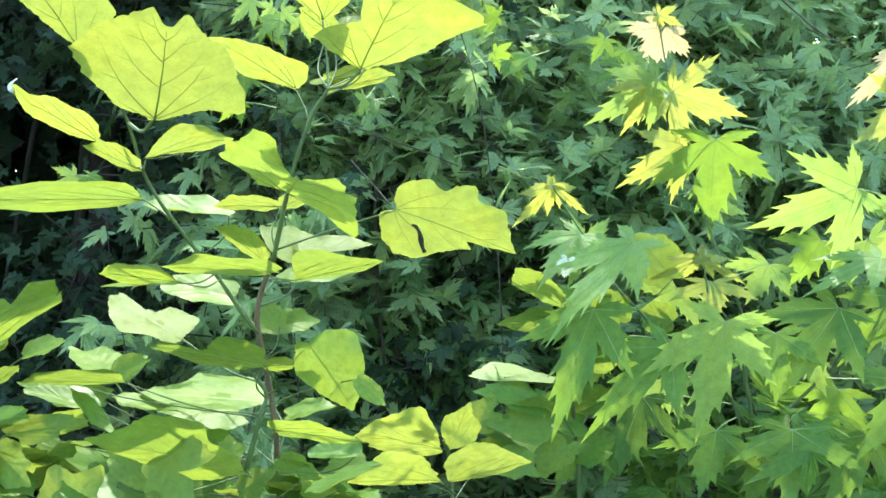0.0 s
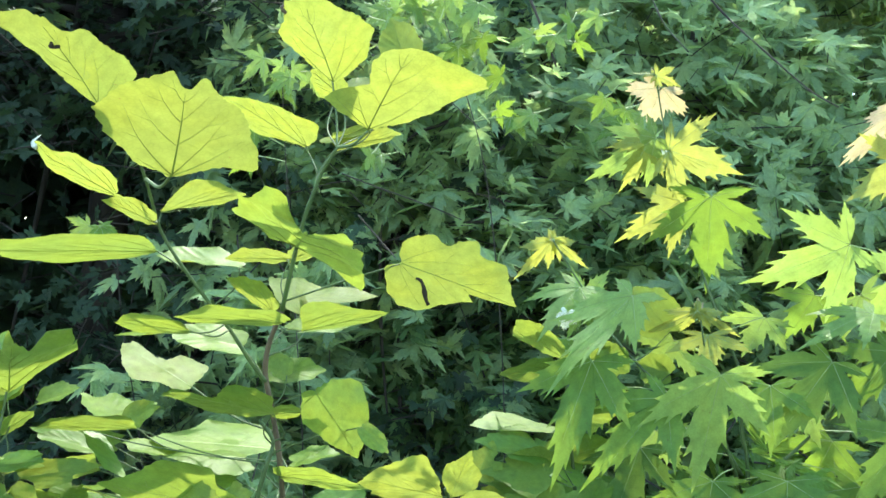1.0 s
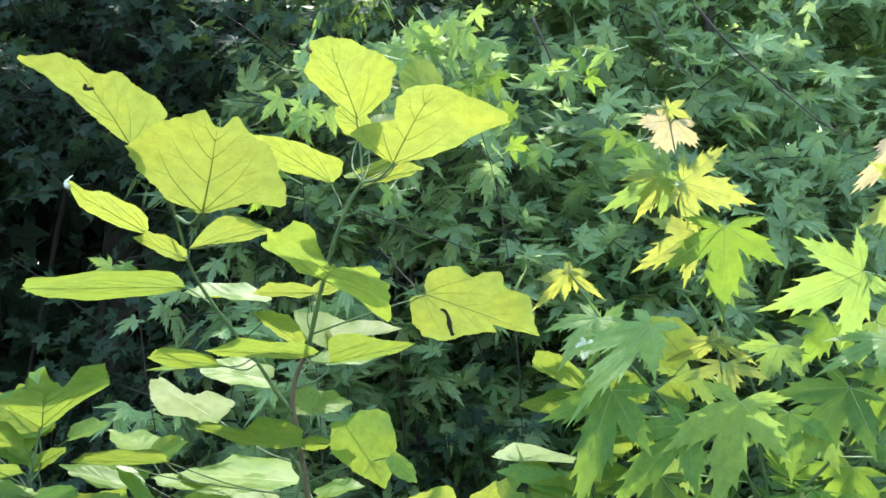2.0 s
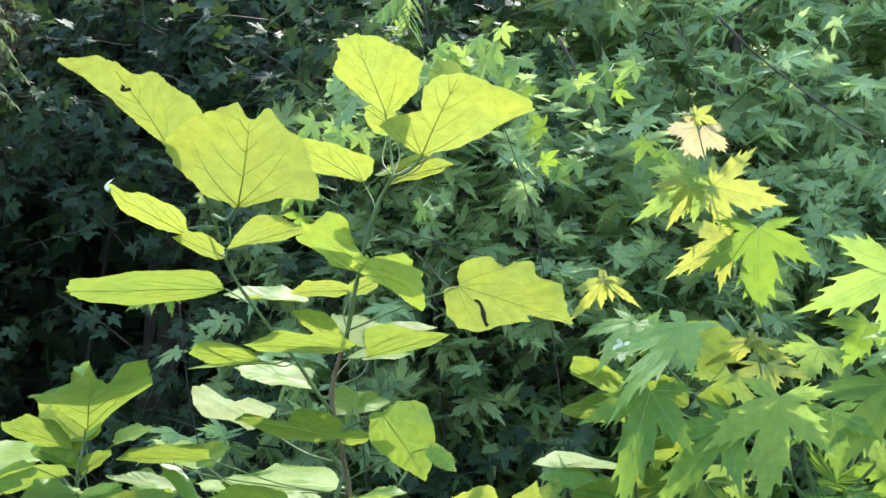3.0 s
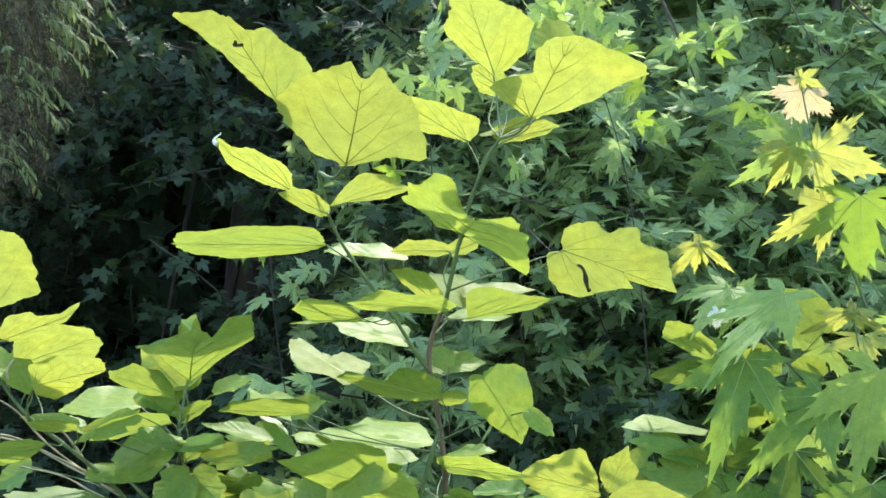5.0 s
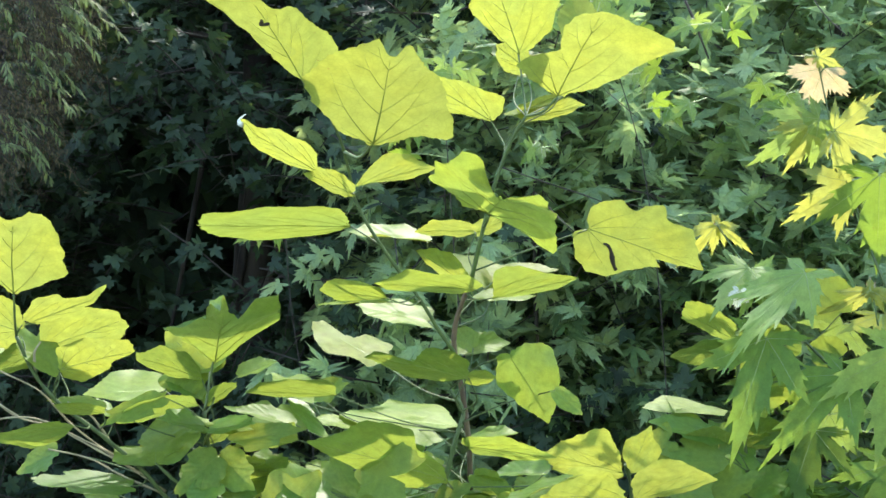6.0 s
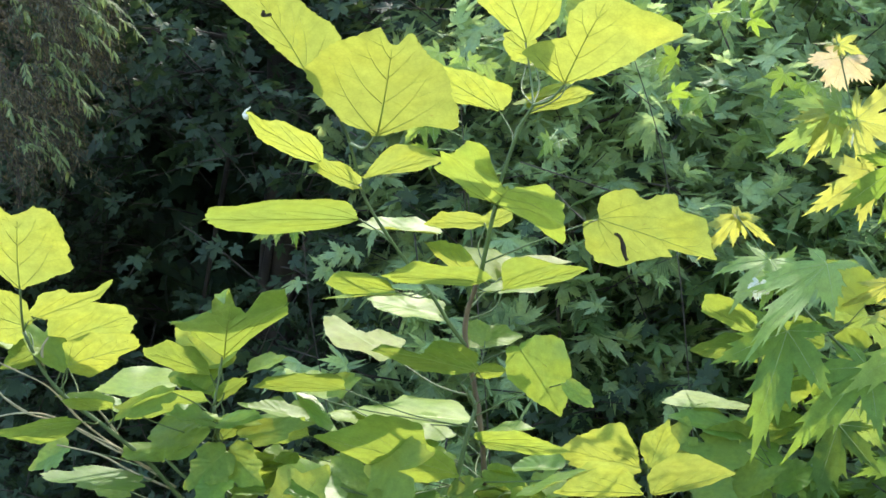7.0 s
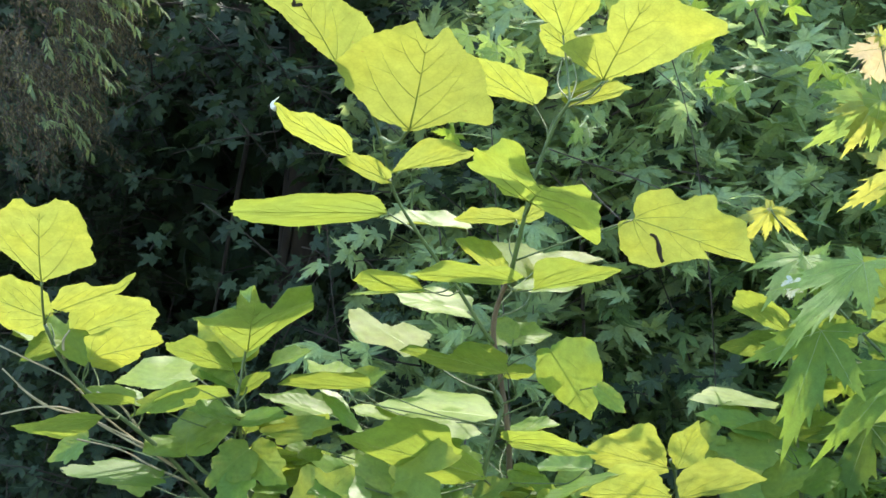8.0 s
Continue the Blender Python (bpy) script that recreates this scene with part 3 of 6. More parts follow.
stem(back_sapling, [(-0.395, 2.931, -0.030), (-0.383, 2.881, 0.200), (-0.375, 2.831, 0.399), (-0.367, 2.664, 1.219), (-0.390, 2.549, 1.733), (-0.401, 2.498, 1.980), (-0.402, 2.457, 2.111)], 0.0020, 0.0009, BARK)
stem(back_sapling, [(0.086, 2.989, -0.030), (0.098, 2.939, 0.200), (0.106, 2.889, 0.399), (0.086, 2.739, 1.345), (0.038, 2.631, 1.863), (-0.035, 2.560, 2.136), (-0.095, 2.507, 2.316)], 0.0020, 0.0009, BARK)
stem(back_sapling, [(-0.701, 2.874, -0.030), (-0.689, 2.824, 0.185), (-0.681, 2.774, 0.370), (-0.717, 2.635, 1.180), (-0.758, 2.566, 1.562), (-0.766, 2.528, 1.748)], 0.0020, 0.0009, BARK)
broad_leaf(shrub, (-0.480, 1.523, 1.892), (45.8, 19.8, 173.8), 0.129, 0.124, fold=5, seed=1, scrap=(-0.02, 0.74, 0.1, 0.8), bites=[(104, 70, 0.385), (18, 20, -0.518), (-178, 45, 0.059), (-72, 20, 0.084), (46, 20, 0.079), (24, 7, -0.169), (-114, 20, -0.07), (16, 7, 0.084), (-4, 7, -0.104), (108, 45, -0.036), (-178, 7, -0.084), (-20, 10, 0.039), (164, 14, 0.032), (32, 7, 0.042), (24, 7, -0.036), (-52, 7, 0.026), (54, 10, -0.021), (-156, 7, 0.017), (-170, 7, -0.022), (-120, 7, -0.018)], wave=0.35)
broad_leaf(shrub, (-0.381, 1.514, 1.803), (45.6, -0.7, -157.7), 0.163, 0.208, fold=8, seed=2, droop=0.05, bites=[(130, 45, 0.145), (-60, 45, 0.084), (-120, 14, -0.13), (-152, 20, 0.074), (0, 7, 0.107), (86, 10, 0.041), (12, 45, -0.026), (164, 14, 0.018), (-2, 7, 0.025), (-10, 7, -0.03), (-106, 7, -0.028), (-126, 7, -0.027), (-118, 7, 0.017), (140, 20, -0.013), (-170, 7, 0.014), (8, 7, -0.018), (-180, 7, -0.017)], wave=0.35)
broad_leaf(shrub, (-0.194, 1.641, 1.948), (38.5, 13.2, 177.2), 0.135, 0.129, fold=8, seed=3, dry_tip="brown", curl=1, bites=[(114, 70, 0.287), (-28, 70, -0.083), (-148, 30, 0.071), (18, 14, -0.083), (-84, 20, -0.056), (178, 7, -0.058), (58, 14, -0.038), (-24, 45, 0.013), (154, 14, 0.019), (-2, 7, 0.017), (-116, 10, 0.01), (-22, 10, -0.012), (30, 7, 0.009), (8, 7, -0.012), (20, 7, -0.011), (-58, 10, -0.009)], wave=0.35)
broad_leaf(shrub, (-0.137, 1.582, 1.872), (42.1, -9.3, -154.2), 0.147, 0.182, fold=5, seed=4, bites=[(66, 45, 0.305), (-128, 45, 0.2), (-50, 30, -0.298), (142, 45, 0.102), (-80, 14, 0.072), (-60, 7, -0.099), (-18, 14, -0.069), (-164, 14, 0.039), (178, 7, -0.059), (96, 30, -0.024), (-42, 20, 0.02), (56, 14, 0.022), (30, 7, -0.04), (-130, 30, -0.017), (152, 14, 0.017), (22, 7, 0.02), (-70, 7, 0.016), (-96, 7, 0.016), (2, 7, 0.015), (170, 7, -0.015)], wave=0.35)
broad_leaf(shrub, (-0.186, 1.669, 1.932), (51.0, 35.6, 136.4), 0.054, 0.050, seed=5)
broad_leaf(shrub, (-0.238, 1.708, 1.862), (40.8, 34.2, 116.0), 0.141, 0.092, seed=6, fold=4, bites=[(116, 70, 0.268), (-58, 45, 0.152), (-128, 20, -0.185), (64, 14, -0.085), (176, 14, -0.083), (-10, 20, 0.028), (130, 45, 0.019), (-148, 7, -0.042), (-98, 10, 0.021), (44, 7, 0.023), (-166, 10, 0.014), (78, 10, -0.016), (-38, 20, -0.01), (32, 14, -0.012), (-124, 7, -0.016), (-134, 7, 0.012), (-180, 7, -0.015), (-14, 7, 0.011), (-4, 7, -0.014)], wave=0.35)
broad_leaf(shrub, (-0.193, 1.694, 1.860), (14.8, -18.8, -89.1), 0.097, 0.072, fold=20, seed=7)
broad_leaf(shrub, (-0.484, 1.625, 1.780), (31.8, 19.2, 132.8), 0.127, 0.080, seed=8, dry_tip="pale", curl=1, fold=4, bites=[(110, 70, 0.22), (-148, 30, 0.106), (-40, 30, 0.049), (8, 20, -0.046), (38, 14, 0.033), (-96, 20, -0.035), (176, 7, -0.039), (152, 14, 0.02), (74, 14, -0.023), (-126, 20, -0.012), (-6, 7, -0.019), (4, 7, 0.014), (-156, 10, 0.009), (14, 7, -0.013), (54, 7, 0.009), (-22, 7, -0.009)], wave=0.35)
broad_leaf(shrub, (-0.428, 1.604, 1.746), (28.2, 25.0, 111.9), 0.072, 0.055, fold=15, seed=9)
broad_leaf(shrub, (-0.436, 1.672, 1.761), (20.6, -25.5, -93.8), 0.122, 0.068, seed=10, fold=4, bites=[(-118, 70, 0.395), (74, 45, -0.199), (140, 45, 0.097), (-26, 20, -0.125), (-164, 14, 0.042), (84, 10, -0.063), (-116, 30, -0.029), (-70, 14, 0.031), (174, 7, -0.043), (-36, 7, -0.043), (-8, 7, -0.04), (24, 14, -0.028), (152, 14, 0.021), (68, 10, 0.023), (-24, 7, 0.023), (-48, 7, 0.022), (120, 14, -0.021), (2, 7, 0.014), (94, 7, -0.013)], wave=0.35)
broad_leaf(shrub, (-0.235, 1.620, 1.713), (21.7, -28.1, -168.7), 0.102, 0.203, fold=-6, seed=11, ripe=1, droop=-0.02, bites=[(2, 14, 0.383), (20, 70, -0.163), (172, 70, 0.105), (2, 14, 0.144), (-20, 14, -0.186), (176, 20, -0.139), (-134, 30, 0.085), (106, 45, 0.06), (28, 14, -0.11), (12, 7, 0.089), (4, 10, -0.08), (-74, 20, 0.036), (-36, 10, -0.059), (92, 14, -0.043), (20, 7, -0.056), (-14, 7, -0.055), (-6, 7, 0.047), (10, 7, 0.035), (118, 20, 0.021), (156, 10, -0.037)], wave=0.35)
broad_leaf(shrub, (-0.098, 1.671, 1.696), (-38.2, -62.0, -39.9), 0.174, 0.117, fold=6, seed=12, scrap=(-0.1, 0.17, -0.32, 0.35), bites=[(100, 11, 0.10), (-15, 13, 0.13), (-1, 5, -0.03), (-54, 45, 0.21), (30, 30, -0.088), (-138, 45, -0.061), (76, 10, -0.09), (114, 45, -0.033), (-172, 10, -0.057), (164, 14, 0.033), (60, 10, 0.034), (-116, 10, -0.042), (42, 7, -0.049), (-16, 7, 0.033), (-148, 14, 0.021), (28, 7, 0.02), (-98, 7, 0.019), (-70, 20, -0.014), (-8, 7, -0.02), (98, 10, 0.009)], wave=0.35)
broad_leaf(shrub, (-0.452, 1.719, 1.708), (-0.7, 14.6, 118.0), 0.226, 0.129, seed=13, ripe=1, fold=2, bites=[(-32, 70, -0.166), (56, 45, -0.16), (170, 70, 0.094), (-100, 30, -0.102), (-180, 14, -0.116), (0, 10, 0.067), (-140, 30, 0.031), (136, 30, 0.03), (58, 10, 0.036), (74, 70, -0.018), (-28, 10, -0.042), (-54, 20, 0.019), (58, 14, 0.015), (22, 20, -0.017), (-112, 7, -0.026), (-166, 7, -0.023), (92, 10, -0.017), (108, 10, 0.011), (150, 14, 0.008), (-78, 7, 0.009)], wave=0.35, flat=0.35, droop=0.01)
broad_leaf(shrub, (-0.342, 1.770, 1.688), (8.9, -16.1, 95.1), 0.125, 0.092, fold=10, seed=14)
broad_leaf(shrub, (-0.266, 1.738, 1.700), (2.3, 16.8, 97.7), 0.091, 0.071, fold=10, seed=15)
broad_leaf(shrub, (-0.268, 1.778, 1.701), (25.5, -23.4, -95.8), 0.049, 0.053, seed=16)
broad_leaf(shrub, (-0.287, 1.742, 1.625), (41.7, 26.5, 122.0), 0.084, 0.057, fold=15, seed=17)
broad_leaf(shrub, (-0.249, 1.848, 1.612), (43.2, -7.8, 68.0), 0.093, 0.129, seed=18, ripe=2, fold=2, bites=[(-96, 70, 0.254), (70, 30, -0.323), (162, 70, 0.103), (-28, 20, 0.114), (178, 14, -0.111), (42, 20, -0.066), (142, 30, 0.033), (-106, 45, -0.035), (68, 7, 0.066), (82, 7, -0.085), (-160, 14, 0.027), (100, 14, -0.032), (-50, 7, 0.029), (-2, 14, 0.014), (-116, 7, -0.018), (164, 7, -0.018), (-38, 10, -0.014), (-178, 7, -0.015), (174, 7, 0.01), (-26, 7, 0.01)], wave=0.35, flat=0.35, droop=0.01)
broad_leaf(shrub, (-0.241, 1.828, 1.630), (9.9, 18.2, -64.6), 0.109, 0.074, seed=19, ripe=2, fold=2, bites=[(96, 70, 0.491), (-92, 70, -0.39), (32, 30, 0.15), (152, 20, 0.142), (-110, 14, -0.159), (-144, 30, 0.08), (94, 45, -0.079), (-18, 20, -0.053), (-80, 14, 0.046), (32, 7, 0.044), (-180, 20, -0.03), (158, 7, 0.036), (18, 14, -0.026), (166, 7, -0.036), (64, 7, 0.024), (-46, 14, 0.017), (142, 7, -0.031), (130, 7, 0.022), (50, 10, -0.024), (-144, 10, 0.015)], wave=0.35, flat=0.35, droop=0.01)
broad_leaf(shrub, (-0.235, 1.690, 1.599), (14.2, -23.7, -103.7), 0.131, 0.078, seed=20, ripe=1, fold=2, bites=[(-104, 70, 0.34), (94, 30, -0.538), (-34, 30, 0.089), (172, 45, 0.069), (64, 20, -0.103), (178, 10, -0.082), (-106, 30, -0.044), (92, 7, 0.053), (102, 7, -0.058), (148, 20, 0.026), (-158, 20, 0.02), (86, 7, -0.033), (28, 30, -0.016), (124, 7, -0.03), (112, 10, 0.019), (-64, 7, 0.016), (92, 7, 0.015), (74, 7, 0.013), (-32, 7, 0.012), (44, 7, -0.013)], wave=0.35, flat=0.35, droop=0.01)
broad_leaf(shrub, (-0.265, 1.747, 1.599), (3.2, 14.1, -82.6), 0.095, 0.069, seed=21)
broad_leaf(shrub, (-0.258, 1.666, 1.611), (3.7, 20.5, 117.7), 0.153, 0.083, seed=22, ripe=1, fold=2, bites=[(104, 70, 0.208), (-52, 30, -0.198), (136, 20, -0.057), (-110, 14, -0.063), (-166, 45, 0.026), (-18, 20, -0.045), (-74, 10, 0.046), (-58, 7, -0.067), (72, 30, 0.023), (24, 30, -0.026), (-178, 7, -0.045), (-42, 14, 0.019)], wave=0.35, flat=0.35, droop=0.01)
broad_leaf(shrub, (-0.381, 1.632, 1.598), (8.6, 21.3, 124.1), 0.102, 0.068, seed=23, ripe=1, fold=2, bites=[(130, 70, 0.19), (-46, 45, -0.248), (-140, 30, 0.15), (178, 14, -0.123), (62, 14, -0.057), (120, 45, 0.019), (-106, 14, 0.028), (6, 45, -0.019), (-40, 10, 0.023), (-162, 14, 0.019), (-52, 7, -0.035), (-132, 20, -0.013), (164, 7, -0.022), (-20, 10, -0.018), (-2, 7, 0.015), (34, 10, 0.011)], wave=0.35, flat=0.35, droop=0.01)
broad_leaf(shrub, (-0.393, 1.671, 1.594), (-0.9, -7.9, 97.0), 0.105, 0.040, seed=24)
broad_leaf(shrub, (-0.350, 1.840, 1.564), (13.9, -21.7, 92.7), 0.122, 0.099, fold=10, seed=25)
broad_leaf(shrub, (-0.435, 1.876, 1.497), (30.4, -12.4, 81.9), 0.127, 0.160, fold=2, seed=26, ripe=2, bites=[(52, 30, 0.305), (-116, 45, 0.184), (118, 20, -0.137), (-14, 45, -0.072), (170, 45, 0.045), (80, 10, 0.07), (30, 7, 0.082), (-140, 14, -0.074), (-180, 10, -0.064), (16, 10, -0.063), (-100, 20, 0.03), (-64, 14, -0.045), (-162, 7, 0.046), (48, 20, -0.035), (156, 10, 0.028), (100, 7, -0.041), (130, 14, -0.023), (-24, 14, 0.014), (114, 7, 0.019), (24, 7, 0.015)], wave=0.35, flat=0.35, droop=0.01)
broad_leaf(shrub, (-0.267, 1.655, 1.484), (18.4, 35.0, 131.0), 0.167, 0.074, fold=12, seed=27, ripe=1, bites=[(-44, 30, 0.316), (162, 70, 0.107), (-180, 14, -0.128), (-24, 7, 0.113), (-98, 14, -0.075), (138, 30, 0.038), (84, 14, -0.059), (-74, 7, 0.063), (-142, 20, 0.037), (-52, 14, -0.056), (42, 20, 0.028), (-2, 7, 0.035), (-18, 7, -0.042), (8, 7, -0.027), (-28, 10, 0.013), (-28, 7, -0.021), (-166, 7, -0.019), (-28, 10, 0.012), (166, 7, -0.018), (-28, 7, -0.017)], wave=0.35)
broad_leaf(shrub, (-0.208, 1.639, 1.519), (-105.2, 37.8, -156.9), 0.142, 0.092, fold=-8, seed=28, ripe=1, droop=0.1, bites=[(66, 70, 0.179), (-90, 45, -0.179), (142, 14, 0.056), (-154, 20, 0.047), (114, 14, -0.059), (176, 20, -0.043), (-26, 45, -0.022), (62, 30, 0.015), (-96, 7, -0.036), (-124, 14, 0.018), (-76, 14, 0.016), (-6, 7, 0.013), (10, 14, -0.012), (-140, 10, -0.013), (130, 10, 0.01), (-164, 14, 0.008), (100, 7, -0.014), (164, 7, -0.012), (-46, 10, -0.009)], wave=0.35)
broad_leaf(shrub, (-0.146, 1.671, 1.467), (-51.2, 38.7, -145.8), 0.053, 0.029, seed=29)
broad_leaf(shrub, (-0.275, 1.694, 1.480), (6.1, -33.6, -86.9), 0.047, 0.043, seed=30, ripe=1)
broad_leaf(shrub, (-0.278, 1.832, 1.522), (64.8, -28.6, 57.5), 0.042, 0.047, seed=31)
broad_leaf(shrub, (-0.310, 1.848, 1.523), (7.2, 37.7, -79.1), 0.092, 0.057, seed=32)
broad_leaf(shrub, (-0.305, 1.683, 1.337), (27.3, 45.7, 146.9), 0.230, 0.105, fold=8, seed=33, ripe=1, bites=[(72, 70, 0.151), (-130, 45, 0.166), (-72, 30, -0.14), (150, 20, 0.1), (96, 20, -0.086), (50, 30, 0.039), (-106, 14, 0.039), (-150, 20, -0.031), (178, 7, -0.043), (-42, 20, -0.02), (128, 7, 0.022), (-88, 7, -0.027), (-66, 10, 0.015), (-122, 7, 0.013), (76, 20, -0.01), (-12, 14, -0.011), (-78, 7, -0.015)], wave=0.35)
broad_leaf(shrub, (-0.536, 1.664, 1.457), (-31.8, 1.1, -121.0), 0.110, 0.061, seed=34, ripe=1, fold=4, bites=[(116, 70, 0.225), (-78, 70, 0.219), (-154, 20, 0.134), (14, 14, -0.077), (-24, 30, 0.039), (-104, 30, -0.035), (178, 7, -0.066), (146, 20, 0.024), (96, 20, -0.029), (8, 7, -0.027), (-2, 7, 0.019), (-134, 7, 0.017), (-124, 10, -0.019), (14, 7, 0.016), (28, 10, -0.017), (-58, 10, 0.012), (-172, 7, 0.013), (-166, 7, -0.015), (-104, 7, 0.01), (-84, 14, -0.009)], wave=0.35)
broad_leaf(shrub, (-0.319, 2.004, 1.383), (7.1, -14.5, 113.8), 0.214, 0.159, fold=2, seed=35, bites=[(-112, 70, 0.221), (104, 45, -0.189), (50, 30, 0.067), (154, 20, 0.063), (-42, 14, 0.047), (-146, 30, 0.031), (-90, 30, -0.037), (-10, 14, -0.049), (82, 10, -0.051), (122, 10, -0.04), (102, 7, 0.023), (-178, 7, -0.029), (134, 7, 0.017), (-24, 10, -0.015), (-158, 7, 0.012), (172, 7, 0.011), (-56, 14, -0.01), (-132, 14, -0.01), (148, 7, -0.014)], wave=0.35, flat=0.35, droop=0.01)
broad_leaf(shrub, (-0.348, 1.878, 1.386), (8.3, -15.3, 123.4), 0.136, 0.098, fold=-8, seed=36)
broad_leaf(shrub, (-0.305, 2.088, 1.346), (15.5, 9.0, -78.7), 0.085, 0.089, seed=37)
broad_leaf(shrub, (-0.287, 1.847, 1.364), (-3.6, -33.8, -98.9), 0.146, 0.072, fold=12, seed=38, ripe=1)
broad_leaf(shrub, (-0.464, 1.676, 1.457), (5.2, 20.8, 122.1), 0.139, 0.081, seed=39, ripe=1, fold=2, bites=[(108, 70, 0.285), (-76, 70, -0.268), (-144, 30, 0.104), (36, 20, 0.084), (-96, 20, -0.092), (-68, 20, 0.04), (160, 20, 0.035), (110, 30, -0.024), (10, 7, -0.039), (0, 7, 0.026), (-166, 14, 0.014), (50, 7, -0.026), (-38, 10, -0.021), (36, 7, 0.018), (62, 10, 0.012), (-146, 10, -0.016), (-92, 7, -0.017), (-120, 10, 0.009), (24, 7, -0.011)], wave=0.35, flat=0.35, droop=0.01)
broad_leaf(shrub, (-0.646, 1.788, 1.478), (22.0, 21.0, -73.1), 0.066, 0.059, fold=14, seed=40)
broad_leaf(shrub, (-0.568, 1.963, 1.422), (39.9, -4.0, 70.7), 0.089, 0.150, seed=41, fold=2, bites=[(-110, 70, 0.234), (108, 30, -0.233), (30, 70, 0.105), (-16, 10, -0.164), (4, 14, 0.105), (158, 20, 0.064), (100, 7, -0.109), (-48, 20, 0.044), (-96, 20, -0.051), (-154, 20, 0.038), (42, 20, -0.047), (-10, 7, -0.047), (112, 10, 0.029), (-2, 7, 0.027), (84, 7, 0.026), (-26, 7, -0.034), (10, 7, -0.03), (-18, 7, 0.022), (20, 7, 0.019), (176, 14, -0.013)], wave=0.35, flat=0.35, droop=0.01)
broad_leaf(shrub, (-0.570, 1.842, 1.398), (18.3, -16.5, 93.9), 0.099, 0.060, fold=10, seed=42)
broad_leaf(shrub, (-0.543, 1.766, 1.381), (-0.8, 39.1, 126.8), 0.106, 0.074, seed=43, ripe=1, fold=2, bites=[(94, 70, 0.313), (-80, 45, -0.2), (-174, 70, 0.088), (28, 30, 0.113), (106, 45, -0.057), (-178, 10, -0.11), (-30, 30, -0.062), (-104, 14, -0.085), (160, 14, 0.058), (-146, 20, 0.027), (-82, 7, 0.041), (22, 10, 0.031), (4, 7, -0.038), (44, 14, -0.027), (-62, 20, 0.012), (-124, 14, -0.014), (60, 7, 0.015), (174, 10, -0.015), (-168, 7, -0.018), (-38, 7, -0.016)], wave=0.35, flat=0.35, droop=0.01)
broad_leaf(shrub, (-0.469, 1.899, 1.388), (13.7, -15.8, 95.5), 0.083, 0.058, seed=44)
broad_leaf(shrub, (-0.501, 1.804, 1.281), (37.3, -26.6, 106.1), 0.139, 0.079, seed=45, ripe=1)
broad_leaf(shrub, (-0.449, 1.762, 1.271), (31.0, -34.5, 106.5), 0.127, 0.091, seed=46, ripe=1)
broad_leaf(shrub, (-0.561, 1.764, 1.303), (34.1, 24.8, 145.1), 0.094, 0.064, seed=47, ripe=1)
broad_leaf(shrub, (-0.463, 1.637, 1.323), (1.2, -32.8, 133.4), 0.087, 0.066, seed=48, ripe=1)
broad_leaf(shrub, (-0.304, 1.886, 1.291), (-22.4, 17.5, -118.4), 0.084, 0.082, seed=49, ripe=1)
broad_leaf(shrub, (-0.284, 1.869, 1.304), (-8.0, -36.6, -97.8), 0.082, 0.064, seed=50, ripe=1)
broad_leaf(shrub, (-0.374, 1.935, 1.343), (-7.4, -21.0, 101.6), 0.082, 0.073, seed=51, ripe=1)
broad_leaf(low_shoot, (-0.039, 2.045, 1.301), (19.3, 34.9, 127.1), 0.165, 0.097, seed=52, fold=4, bites=[(-72, 45, -0.433), (-138, 45, 0.106), (36, 10, 0.063), (-26, 14, -0.066), (-84, 7, -0.091), (-116, 14, -0.051), (-152, 20, 0.026), (-2, 7, 0.042), (-50, 10, 0.03), (12, 7, -0.043), (-178, 7, -0.035), (-94, 10, 0.015), (24, 7, 0.013), (-64, 7, -0.016), (-72, 7, 0.013), (-78, 7, -0.016), (-10, 10, -0.012)], wave=0.35)
broad_leaf(low_shoot, (-0.024, 2.047, 1.299), (69.0, -10.0, -155.8), 0.094, 0.071, seed=53, fold=4, bites=[(128, 70, 0.161), (-144, 30, 0.094), (-84, 30, -0.111), (34, 30, 0.059), (178, 14, -0.096), (-40, 20, 0.049), (138, 30, 0.033), (90, 30, -0.031), (-6, 7, -0.061), (-100, 7, -0.037), (-156, 10, 0.022), (-86, 7, 0.024), (-132, 14, -0.021), (-74, 7, -0.027), (4, 7, 0.019), (20, 14, -0.012)], wave=0.35)
broad_leaf(low_shoot, (-0.040, 1.909, 1.278), (10.6, 48.2, 127.0), 0.159, 0.095, seed=54, fold=4, bites=[(94, 70, 0.405), (-64, 45, -0.21), (-164, 70, 0.108), (30, 20, 0.16), (-178, 14, -0.154), (158, 14, 0.076), (96, 45, -0.054), (-136, 20, 0.036), (-2, 7, 0.04), (52, 7, 0.035), (-76, 7, -0.045), (10, 7, -0.043), (24, 7, 0.031), (40, 10, -0.034), (-20, 10, -0.03), (176, 7, -0.027), (-62, 7, 0.02), (-92, 7, 0.019), (-174, 7, 0.016), (134, 14, 0.011)], wave=0.35)
broad_leaf(low_shoot, (-0.023, 1.912, 1.278), (23.1, -43.9, -117.6), 0.138, 0.093, seed=55, fold=4, bites=[(-92, 70, 0.433), (80, 70, -0.262), (-26, 30, 0.17), (-156, 20, 0.182), (146, 30, 0.057), (-90, 45, -0.061), (88, 10, -0.086), (44, 20, 0.033), (-22, 10, 0.041), (-42, 14, -0.047), (8, 20, -0.035), (-148, 10, -0.045), (-162, 7, 0.039), (-134, 7, 0.032), (112, 14, 0.021), (-58, 7, 0.024), (162, 10, 0.015), (136, 10, -0.019), (-108, 14, -0.016), (-180, 7, -0.018)], wave=0.35)
